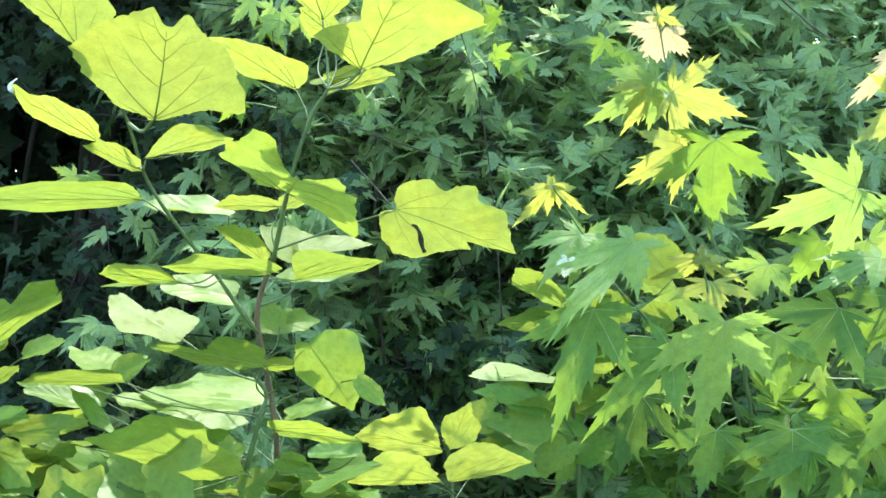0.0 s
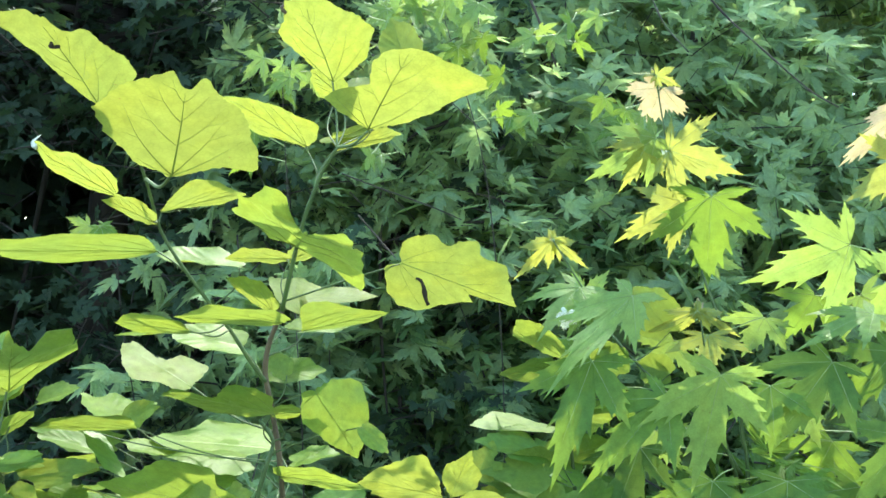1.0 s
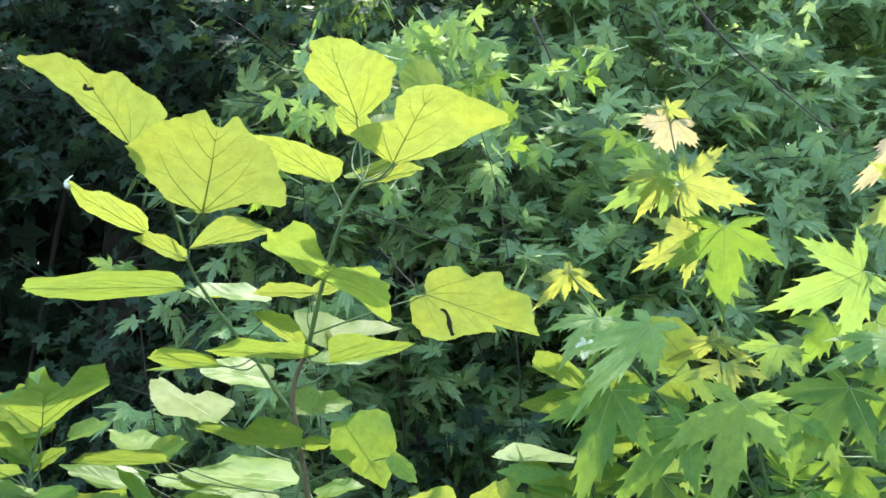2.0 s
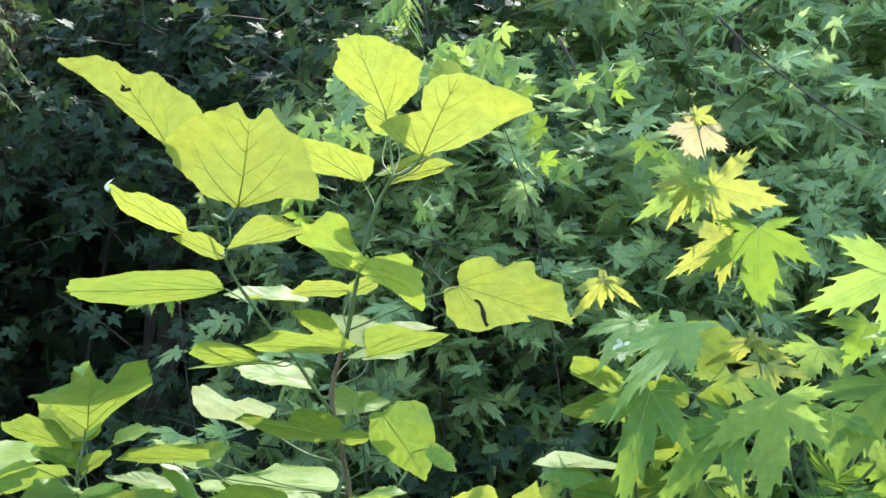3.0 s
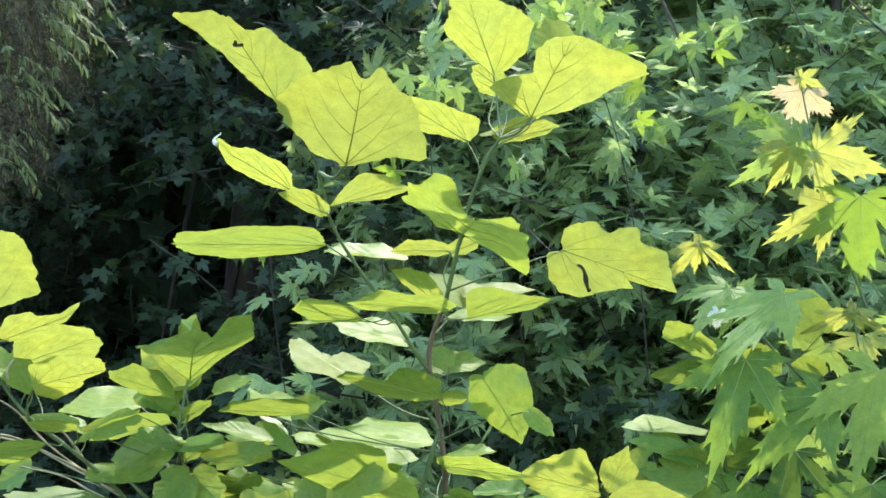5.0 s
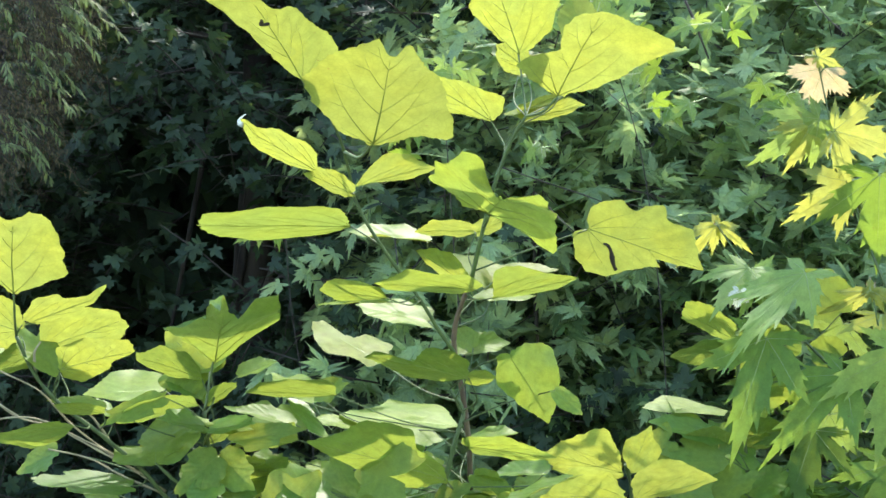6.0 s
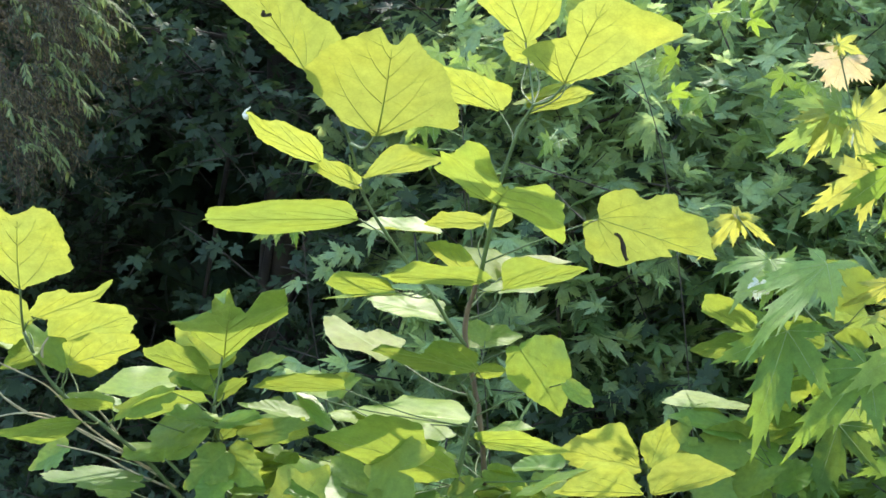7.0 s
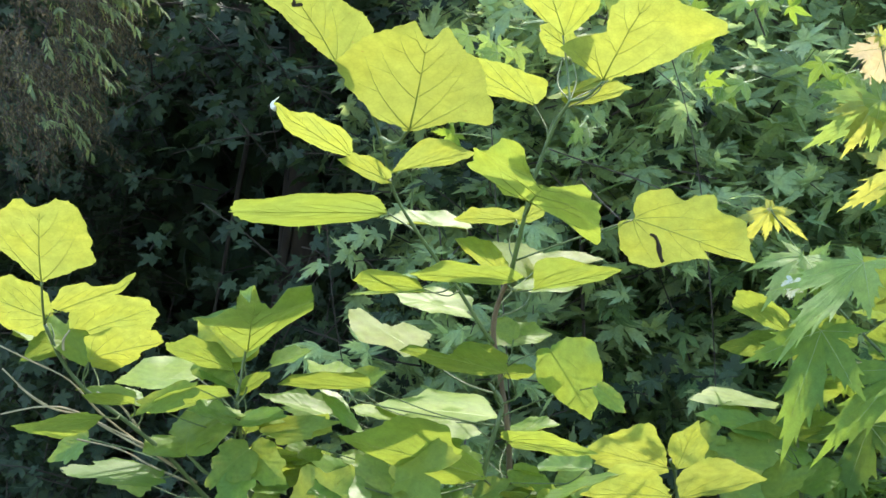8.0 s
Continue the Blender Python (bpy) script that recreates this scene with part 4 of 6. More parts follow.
broad_leaf(low_shoot, (0.192, 2.332, 1.520), (33.0, 24.6, 124.5), 0.135, 0.082, seed=56, ripe=1, fold=4, bites=[(104, 70, 0.272), (-46, 45, -0.262), (-144, 30, 0.146), (52, 14, 0.067), (-86, 20, -0.067), (110, 30, -0.039), (32, 10, -0.064), (0, 10, 0.046), (-26, 10, -0.06), (160, 14, 0.035), (-114, 7, 0.042), (-56, 20, 0.022), (44, 7, 0.026), (-172, 7, 0.024), (70, 7, 0.02), (54, 10, -0.02), (22, 7, -0.021), (36, 7, -0.018), (-180, 7, -0.017), (30, 7, 0.013)], wave=0.35)
broad_leaf(low_shoot, (0.188, 2.332, 1.499), (-2.6, 41.3, 113.4), 0.144, 0.097, seed=57, ripe=1, fold=4, bites=[(-132, 45, 0.167), (56, 45, 0.137), (118, 14, -0.131), (-82, 14, 0.055), (12, 10, 0.033), (-18, 20, -0.026), (162, 10, 0.025), (132, 7, -0.033), (-180, 7, -0.029), (94, 14, 0.015), (-106, 20, -0.015), (-44, 14, 0.013), (-152, 14, 0.009), (46, 20, -0.01)], wave=0.35)
broad_leaf(low_shoot, (0.176, 2.352, 1.383), (4.1, -22.8, 112.8), 0.190, 0.091, seed=58, fold=2, bites=[(-88, 70, 0.33), (132, 45, 0.194), (70, 30, -0.142), (-160, 14, 0.106), (-38, 45, 0.022), (172, 14, -0.041), (-124, 45, -0.023), (22, 30, -0.018), (130, 14, 0.019), (98, 14, -0.023), (-26, 7, -0.028), (-16, 7, 0.017), (-138, 7, -0.019), (-176, 7, 0.015), (-158, 7, 0.013), (-38, 14, 0.009), (82, 7, 0.013), (68, 7, -0.012), (40, 7, -0.01)], wave=0.35, flat=0.35, droop=0.01)
broad_leaf(low_shoot, (0.133, 2.317, 1.337), (39.0, -46.8, 88.6), 0.099, 0.074, seed=59, ripe=1)
broad_leaf(low_shoot, (0.152, 2.320, 1.264), (19.3, -37.1, 103.8), 0.146, 0.098, seed=60, ripe=1)
broad_leaf(low_shoot, (0.160, 2.279, 1.320), (24.5, 29.4, 137.8), 0.098, 0.083, seed=61, ripe=1)
broad_leaf(low_shoot, (0.103, 2.354, 1.211), (54.1, -46.6, 81.4), 0.107, 0.091, seed=62, ripe=1)
broad_leaf(low_shoot, (0.232, 2.393, 1.289), (25.7, -45.3, 100.7), 0.121, 0.091, seed=63, ripe=1)
broad_leaf(low_shoot, (0.210, 2.389, 1.321), (35.2, -44.2, -129.2), 0.090, 0.091, seed=64, ripe=1)
broad_leaf(low_shoot, (0.220, 2.389, 1.407), (40.9, -46.0, -132.5), 0.102, 0.112, seed=65, ripe=1)
broad_leaf(low_shoot, (0.209, 2.386, 1.461), (65.3, -31.4, -155.5), 0.114, 0.112, seed=66, ripe=1)
broad_leaf(low_shoot, (0.222, 2.392, 1.224), (30.8, 33.8, -84.7), 0.090, 0.091, seed=67, ripe=1)
broad_leaf(left_shoot, (-0.653, 1.685, 1.508), (26.4, 11.3, -149.8), 0.163, 0.184, fold=8, seed=71, ripe=1, bites=[(112, 70, 0.312), (6, 70, -0.273), (-130, 45, 0.169), (-8, 10, 0.29), (8, 7, -0.294), (-28, 14, -0.193), (34, 10, -0.166), (56, 14, 0.076), (18, 7, 0.092), (-58, 30, -0.041), (178, 7, -0.061), (-24, 7, -0.056), (-24, 14, 0.032), (-10, 7, -0.057), (-4, 7, 0.047), (-14, 7, 0.038), (-8, 7, -0.062), (-22, 7, -0.059), (-14, 7, 0.031), (4, 7, -0.04)], wave=0.35)
broad_leaf(left_shoot, (-0.671, 1.723, 1.488), (11.8, -31.0, 11.6), 0.102, 0.121, fold=20, seed=72)
broad_leaf(left_shoot, (-0.650, 1.625, 1.482), (25.9, 29.2, 143.8), 0.105, 0.063, seed=73, ripe=1, fold=4, bites=[(110, 70, 0.208), (-50, 70, -0.171), (-136, 45, 0.124), (-78, 14, -0.093), (140, 30, 0.024), (18, 10, -0.054), (90, 30, -0.029), (0, 7, 0.044), (-40, 14, 0.03), (-120, 14, -0.036), (176, 14, -0.034), (-154, 20, 0.021), (38, 10, 0.03), (-12, 10, -0.033), (-82, 7, -0.014), (156, 7, 0.01), (-74, 7, 0.01), (-64, 7, -0.011)], wave=0.35)
broad_leaf(left_shoot, (-0.767, 1.790, 1.454), (0.6, -20.4, 126.4), 0.130, 0.115, seed=74, fold=2, bites=[(-110, 70, 0.251), (112, 45, -0.3), (-36, 14, 0.068), (72, 20, -0.073), (26, 30, 0.036), (-156, 20, 0.035), (114, 7, 0.056), (132, 20, -0.041), (-96, 30, -0.031), (-8, 7, -0.057), (-56, 10, 0.013), (2, 7, 0.016), (-180, 7, -0.017), (114, 14, 0.009), (150, 7, -0.016), (166, 7, 0.011), (130, 7, -0.014), (-134, 7, 0.01), (-22, 7, 0.009)], wave=0.35, flat=0.35, droop=0.01)
broad_leaf(left_shoot, (-0.675, 1.683, 1.440), (-10.4, 32.2, 117.2), 0.125, 0.060, seed=75, ripe=1, fold=2, bites=[(112, 70, 0.387), (-70, 70, -0.317), (-148, 30, 0.08), (36, 14, 0.058), (160, 14, 0.035), (12, 10, -0.05), (-90, 10, -0.047), (-14, 20, 0.022), (52, 7, -0.04), (108, 30, -0.015), (-180, 7, -0.031), (-46, 7, -0.023), (-158, 10, 0.014), (-138, 10, -0.018), (-66, 14, 0.011), (68, 10, 0.013), (0, 7, 0.013), (42, 7, 0.011), (-32, 7, 0.01), (28, 7, -0.013)], wave=0.35, flat=0.35, droop=0.01)
broad_leaf(left_shoot, (-0.719, 1.637, 1.359), (16.5, -27.2, 15.9), 0.085, 0.150, seed=76, fold=4, bites=[(-102, 70, 0.416), (-8, 30, -0.61), (24, 20, -0.216), (4, 7, 0.251), (156, 30, -0.123), (-40, 20, 0.111), (-18, 7, -0.239), (-160, 20, 0.103), (10, 7, -0.112), (-106, 45, -0.042), (48, 14, -0.056), (86, 20, 0.034), (-30, 7, 0.053), (-4, 7, -0.066), (4, 7, 0.049), (176, 10, -0.036), (-46, 14, -0.028), (-170, 7, 0.03), (158, 7, 0.029), (-150, 7, -0.032)], wave=0.35)
broad_leaf(left_shoot, (-0.641, 1.608, 1.416), (17.3, -26.3, 128.3), 0.069, 0.056, fold=10, seed=77, ripe=1)
broad_leaf(left_shoot, (-0.633, 1.609, 1.413), (10.5, 21.8, -107.3), 0.081, 0.057, fold=10, seed=78, ripe=1)
broad_leaf(left_shoot, (-0.680, 1.743, 1.445), (25.0, -18.7, 90.9), 0.072, 0.051, seed=79, ripe=1)
broad_leaf(left_shoot, (-0.676, 1.723, 1.439), (40.3, -22.7, -99.7), 0.057, 0.043, seed=80, ripe=1)
broad_leaf(left_shoot, (-0.667, 1.726, 1.356), (-28.8, -10.0, 159.0), 0.069, 0.059, seed=81, ripe=1)
broad_leaf(left_shoot, (-0.656, 1.708, 1.335), (22.4, -27.3, -118.8), 0.094, 0.068, seed=82, ripe=1)
broad_leaf(left_shoot, (-0.641, 1.670, 1.326), (-12.6, 15.8, -117.9), 0.074, 0.062, seed=83, ripe=1)
broad_leaf(left_shoot, (-0.678, 1.744, 1.378), (40.7, -23.9, -100.9), 0.057, 0.051, seed=84, ripe=1)
broad_leaf(left_shoot, (-0.728, 1.736, 1.399), (42.7, -9.8, 91.0), 0.069, 0.050, seed=85, ripe=1)
broad_leaf(edge_shoot, (-0.858, 1.469, 1.603), (54.7, -3.9, -161.2), 0.128, 0.159, fold=8, seed=91, bites=[(128, 45, 0.224), (-116, 70, 0.131), (-20, 14, -0.167), (16, 14, -0.117), (-102, 20, -0.072), (-144, 30, 0.043), (82, 14, 0.058), (2, 7, 0.067), (48, 30, -0.038), (164, 14, 0.038), (-178, 7, -0.057), (-12, 7, -0.05), (-52, 14, 0.023), (10, 7, -0.039), (-18, 7, 0.025), (122, 20, -0.018), (-34, 7, -0.028), (18, 7, 0.017), (30, 7, -0.022), (60, 7, -0.02)], wave=0.35)
broad_leaf(edge_shoot, (-0.866, 1.509, 1.561), (22.7, -25.6, -91.6), 0.127, 0.076, seed=92, curl=1, fold=2, bites=[(-88, 70, 0.344), (172, 70, 0.127), (10, 70, 0.082), (92, 30, -0.114), (10, 14, -0.156), (50, 20, 0.068), (-160, 10, 0.081), (-122, 70, -0.035), (-22, 14, 0.046), (178, 10, -0.046), (-160, 20, 0.021), (110, 10, 0.026), (-136, 10, -0.031), (-70, 30, -0.014), (30, 7, 0.021), (96, 7, -0.028), (74, 7, -0.027), (162, 14, -0.018), (64, 7, 0.018), (18, 7, -0.021)], wave=0.35, flat=0.35, droop=0.01)
broad_leaf(edge_shoot, (-0.869, 1.570, 1.528), (26.2, -39.3, -88.9), 0.126, 0.086, seed=93, fold=4, bites=[(-134, 70, 0.225), (74, 70, -0.137), (-46, 45, -0.159), (146, 20, 0.09), (-176, 20, -0.091), (-58, 7, -0.118), (-86, 70, 0.028), (100, 20, -0.063), (60, 20, 0.033), (24, 20, -0.041), (-60, 14, -0.036), (126, 7, 0.032), (-12, 10, -0.033), (-78, 14, 0.02), (-38, 10, 0.014), (168, 7, 0.017), (0, 7, 0.015), (178, 7, -0.017), (-50, 7, -0.015), (144, 10, -0.012)], wave=0.35)
broad_leaf(edge_shoot, (-0.812, 1.518, 1.502), (18.2, -45.8, -117.8), 0.130, 0.081, fold=10, seed=94, bites=[(-58, 70, 0.242), (112, 70, 0.052), (18, 30, -0.098), (-32, 20, 0.036), (130, 14, -0.056), (158, 14, 0.032), (-180, 10, -0.041), (-90, 45, -0.018), (98, 20, 0.016), (-4, 7, -0.032), (24, 7, -0.031), (26, 45, 0.009), (-124, 7, -0.028), (-144, 10, 0.012), (72, 10, -0.014), (22, 7, -0.016), (14, 7, 0.012), (-70, 10, -0.013), (-54, 7, 0.01)], wave=0.35)
broad_leaf(edge_shoot, (-0.860, 1.612, 1.492), (25.9, -19.7, 107.0), 0.113, 0.094, seed=95, fold=2, bites=[(-94, 70, 0.491), (52, 70, -0.366), (-160, 20, 0.239), (-36, 14, 0.2), (-94, 30, -0.096), (120, 20, -0.1), (156, 20, 0.07), (46, 10, -0.099), (-20, 7, -0.115), (8, 20, 0.048), (-138, 7, 0.057), (-30, 7, 0.057), (76, 14, 0.037), (-52, 7, 0.05), (-40, 10, -0.056), (-150, 10, -0.043), (-164, 7, 0.032), (-12, 7, -0.036), (-116, 14, -0.023), (-72, 14, -0.022)], wave=0.35, flat=0.35, droop=0.01)
broad_leaf(edge_shoot, (-0.772, 1.566, 1.437), (15.0, 25.5, 140.5), 0.072, 0.049, seed=96, ripe=1, fold=2, bites=[(130, 45, 0.201), (-94, 70, 0.086), (84, 14, 0.08), (-156, 20, 0.058), (56, 14, -0.086), (-44, 30, 0.034), (-118, 45, -0.032), (164, 14, 0.026), (26, 30, -0.021), (116, 30, -0.016), (-126, 7, -0.028), (-178, 7, -0.024)], wave=0.35, flat=0.35, droop=0.01)
broad_leaf(edge_shoot, (-0.794, 1.523, 1.424), (-3.0, 35.8, 121.3), 0.122, 0.070, seed=97, ripe=1, fold=2, bites=[(-64, 70, 0.362), (86, 45, -0.247), (-144, 30, 0.207), (-6, 14, 0.146), (148, 30, 0.093), (-70, 30, -0.063), (30, 30, -0.051), (-112, 10, 0.047), (74, 14, 0.031), (100, 20, -0.035), (-172, 7, 0.033), (-2, 7, 0.032), (6, 7, -0.043), (-10, 7, -0.039), (-22, 7, 0.029), (-44, 14, -0.019), (132, 10, -0.023), (118, 7, 0.019), (48, 14, -0.017), (156, 10, 0.013)], wave=0.35, flat=0.35, droop=0.01)
broad_leaf(edge_shoot, (-0.750, 1.612, 1.330), (8.0, -19.9, 113.1), 0.140, 0.069, fold=2, seed=98, ripe=1, bites=[(40, 14, 0.16), (-50, 12, 0.14)], flat=0.35, droop=0.01)
broad_leaf(edge_shoot, (-0.890, 1.546, 1.552), (36.3, 53.8, 130.0), 0.106, 0.090, fold=10, seed=99)
broad_leaf(edge_shoot, (-0.786, 1.625, 1.431), (37.4, -12.9, 90.0), 0.040, 0.041, seed=100, ripe=1)
broad_leaf(edge_shoot, (-0.864, 1.591, 1.527), (-25.3, 35.9, 105.1), 0.086, 0.070, seed=101, ripe=1)
broad_leaf(shrub, (-0.096, 1.740, 1.981), (78.5, -18.8, -3.9), 0.090, 0.063, seed=571, ripe=0, fold=5)
broad_leaf(shrub, (-0.197, 1.700, 1.929), (34.3, 24.8, -47.6), 0.078, 0.061, seed=572, ripe=2, fold=4)
broad_leaf(shrub, (-0.138, 1.660, 1.885), (-7.2, -29.2, 63.4), 0.100, 0.056, seed=70, ripe=2, fold=4)
# smaller leaves lower on the shoots
broad_leaf(edge_shoot, (-0.836, 1.560, 1.500), (53.8, -32.6, 73.8), 0.079, 0.056, seed=501, ripe=0, fold=6, wave=0.8, bites=[(-6, 20, 0.12), (16, 20, -0.12), (36, 14, 0.18), (30, 30, -0.08), (-146, 20, -0.08), (0, 22, -0.14)])
broad_leaf(left_shoot, (-0.678, 1.750, 1.482), (80.5, -47.7, 12.7), 0.088, 0.126, seed=502, ripe=0, fold=6, wave=0.8, bites=[(108, 20, 0.12), (30, 14, -0.08), (-130, 30, -0.12), (-112, 14, 0.18), (-50, 10, 0.18), (0, 22, -0.14)])
broad_leaf(left_shoot, (-0.716, 1.620, 1.362), (39.5, -8.1, 9.9), 0.081, 0.124, seed=503, ripe=0, fold=6, wave=0.8, bites=[(-64, 14, 0.18), (-52, 30, 0.18), (-80, 10, 0.08), (66, 10, 0.08), (-134, 30, -0.08), (0, 22, -0.14)])
broad_leaf(left_shoot, (-0.644, 1.640, 1.420), (8.7, -14.7, 138.9), 0.078, 0.047, seed=504, ripe=0, fold=6, wave=0.8, bites=[(86, 20, 0.08), (-52, 10, 0.12), (-56, 20, -0.12), (144, 20, 0.08), (18, 10, 0.12), (0, 22, -0.14)])
broad_leaf(left_shoot, (-0.640, 1.640, 1.417), (-1.7, 19.1, -120.2), 0.081, 0.043, seed=505, ripe=0, fold=6, wave=0.8, bites=[(-74, 20, 0.18), (-8, 20, -0.08), (0, 20, 0.08), (58, 30, -0.12), (124, 10, 0.18), (0, 22, -0.14)])
broad_leaf(left_shoot, (-0.604, 1.620, 1.395), (32.2, 70.8, -59.3), 0.103, 0.037, seed=506, ripe=0, fold=6, wave=0.8, bites=[(100, 20, -0.08), (142, 30, 0.18), (-30, 14, -0.08), (26, 30, 0.12), (-96, 10, -0.08), (0, 22, -0.14)])
broad_leaf(left_shoot, (-0.786, 1.600, 1.441), (16.2, -50.8, 101.3), 0.075, 0.029, seed=507, ripe=0, fold=6, wave=0.8, bites=[(96, 14, -0.08), (-26, 30, 0.18), (-96, 20, 0.12), (-88, 30, 0.12), (-140, 14, 0.12), (0, 22, -0.14)])
broad_leaf(left_shoot, (-0.704, 1.620, 1.456), (-36.2, -50.9, 142.0), 0.085, 0.037, seed=508, ripe=0, fold=6, wave=0.8, bites=[(126, 30, -0.08), (-116, 10, 0.18), (36, 10, -0.12), (38, 30, -0.12), (138, 20, 0.08), (0, 22, -0.14)])
broad_leaf(left_shoot, (-0.623, 1.620, 1.373), (-47.1, -36.6, 158.2), 0.064, 0.066, seed=509, ripe=0, fold=6, wave=0.8, bites=[(64, 14, 0.12), (-82, 10, -0.12), (-12, 20, -0.08), (6, 10, -0.12), (-10, 10, -0.12), (0, 22, -0.14)])
broad_leaf(left_shoot, (-0.624, 1.630, 1.372), (-49.1, 44.7, -156.7), 0.077, 0.059, seed=510, ripe=0, fold=6, wave=0.8, bites=[(132, 20, -0.08), (58, 10, 0.08), (-72, 20, 0.12), (134, 14, 0.18), (-10, 30, 0.12), (0, 22, -0.14)])
broad_leaf(left_shoot, (-0.616, 1.600, 1.339), (-39.0, -30.2, 152.3), 0.055, 0.050, seed=511, ripe=1, fold=6, wave=0.8, bites=[(-96, 30, 0.08), (-78, 14, -0.08), (-42, 20, -0.12), (-80, 14, -0.12), (136, 10, 0.18), (0, 22, -0.14)])
broad_leaf(shrub, (-0.570, 1.720, 1.326), (-22.1, -28.6, 101.0), 0.069, 0.045, seed=512, ripe=0, fold=6, wave=0.8, bites=[(-142, 30, 0.12), (18, 30, 0.18), (56, 14, 0.12), (-28, 14, 0.08), (-100, 30, -0.12), (0, 22, -0.14)])
broad_leaf(shrub, (-0.536, 1.600, 1.275), (75.4, 34.7, -24.6), 0.087, 0.100, seed=513, ripe=0, fold=6, wave=0.8, bites=[(-142, 14, 0.12), (-58, 30, -0.12), (-4, 20, -0.08), (-150, 14, 0.18), (72, 10, -0.12), (0, 22, -0.14)])
broad_leaf(shrub, (-0.416, 1.620, 1.334), (52.5, 58.3, -54.2), 0.105, 0.097, seed=514, ripe=0, fold=6, wave=0.8, bites=[(32, 10, 0.12), (-72, 30, -0.08), (36, 30, 0.18), (142, 20, 0.18), (14, 30, 0.18), (0, 22, -0.14)])
broad_leaf(shrub, (-0.480, 1.700, 1.358), (-35.3, 23.6, -139.1), 0.086, 0.053, seed=515, ripe=0, fold=6, wave=0.8, bites=[(-66, 20, 0.18), (-82, 10, 0.08), (88, 20, -0.12), (-138, 10, 0.12), (86, 14, -0.08), (0, 22, -0.14)])
broad_leaf(shrub, (-0.336, 1.800, 1.354), (-40.4, -22.6, 141.3), 0.068, 0.056, seed=516, ripe=0, fold=6, wave=0.8, bites=[(-30, 10, 0.12), (32, 10, 0.18), (-140, 14, -0.12), (114, 20, 0.18), (0, 30, 0.12), (0, 22, -0.14)])
broad_leaf(shrub, (-0.279, 1.850, 1.321), (-30.6, 40.8, -136.2), 0.077, 0.044, seed=517, ripe=0, fold=6, wave=0.8, bites=[(70, 30, 0.12), (70, 14, -0.08), (6, 14, -0.12), (-74, 10, 0.08), (56, 30, 0.18), (0, 22, -0.14)])
broad_leaf(shrub, (-0.325, 1.780, 1.287), (57.5, 51.6, -39.1), 0.053, 0.044, seed=518, ripe=0, fold=6, wave=0.8, bites=[(40, 20, 0.18), (142, 20, -0.12), (104, 14, -0.12), (84, 10, -0.08), (142, 10, 0.18), (0, 22, -0.14)])
broad_leaf(shrub, (-0.579, 1.950, 1.389), (16.7, -39.3, 79.2), 0.127, 0.061, seed=519, ripe=0, fold=6, wave=0.8, bites=[(76, 10, 0.18), (-30, 14, 0.18), (136, 14, -0.12), (-122, 30, 0.12), (-78, 10, -0.08), (0, 22, -0.14)])
broad_leaf(left_shoot, (-0.592, 1.660, 1.302), (-40.5, -53.9, 124.6), 0.051, 0.048, seed=520, ripe=0, fold=6, wave=0.8, bites=[(-144, 10, -0.08), (56, 14, -0.08), (72, 30, 0.12), (-24, 30, -0.08), (-62, 30, 0.08), (0, 22, -0.14)])
broad_leaf(shrub, (-0.380, 1.620, 1.313), (-45.0, -56.9, 130.0), 0.052, 0.070, seed=521, ripe=0, fold=6, wave=0.8, bites=[(-100, 10, 0.18), (-22, 30, 0.12), (32, 20, 0.08), (14, 20, 0.18), (132, 14, 0.08), (0, 22, -0.14)])
broad_leaf(shrub, (-0.563, 1.750, 1.358), (-17.8, -24.9, 132.1), 0.055, 0.059, seed=522, ripe=0, fold=6, wave=0.8, bites=[(-112, 14, -0.08), (-140, 14, 0.08), (122, 14, 0.12), (-130, 30, -0.12), (142, 20, 0.18), (0, 22, -0.14)])
broad_leaf(shrub, (-0.548, 1.900, 1.442), (30.6, 48.8, -66.0), 0.061, 0.046, seed=523, ripe=0, fold=6, wave=0.8, bites=[(-4, 30, 0.12), (90, 14, -0.12), (144, 10, -0.08), (50, 30, 0.18), (50, 30, -0.12), (0, 22, -0.14)])
broad_leaf(left_shoot, (-0.732, 1.780, 1.379), (-31.7, -56.0, 117.1), 0.093, 0.051, seed=524, ripe=0, fold=6, wave=0.8, bites=[(-36, 10, -0.12), (-12, 30, 0.18), (-110, 20, 0.12), (-68, 10, -0.12), (-114, 14, 0.12), (0, 22, -0.14)])
broad_leaf(edge_shoot, (-0.894, 1.680, 1.371), (-43.8, -49.1, 126.0), 0.061, 0.048, seed=525, ripe=1, fold=6, wave=0.8, bites=[(128, 10, -0.08), (-64, 14, -0.12), (-96, 14, -0.12), (-8, 30, -0.12), (-134, 14, 0.12), (0, 22, -0.14)])
broad_leaf(edge_shoot, (-0.812, 1.720, 1.299), (17.6, -31.7, 80.6), 0.095, 0.058, seed=526, ripe=0, fold=6, wave=0.8, bites=[(-72, 14, 0.12), (-122, 20, -0.08), (54, 30, -0.12), (-132, 14, -0.08), (-54, 20, 0.08), (0, 22, -0.14)])
broad_leaf(low_shoot, (0.149, 2.260, 1.340), (20.3, -39.7, 95.6), 0.128, 0.060, seed=531, ripe=1, fold=6, wave=0.8, bites=[(-86, 30, -0.12), (28, 30, -0.12), (-106, 10, -0.08), (-88, 20, 0.12), (-48, 14, 0.08), (0, 22, -0.14)])
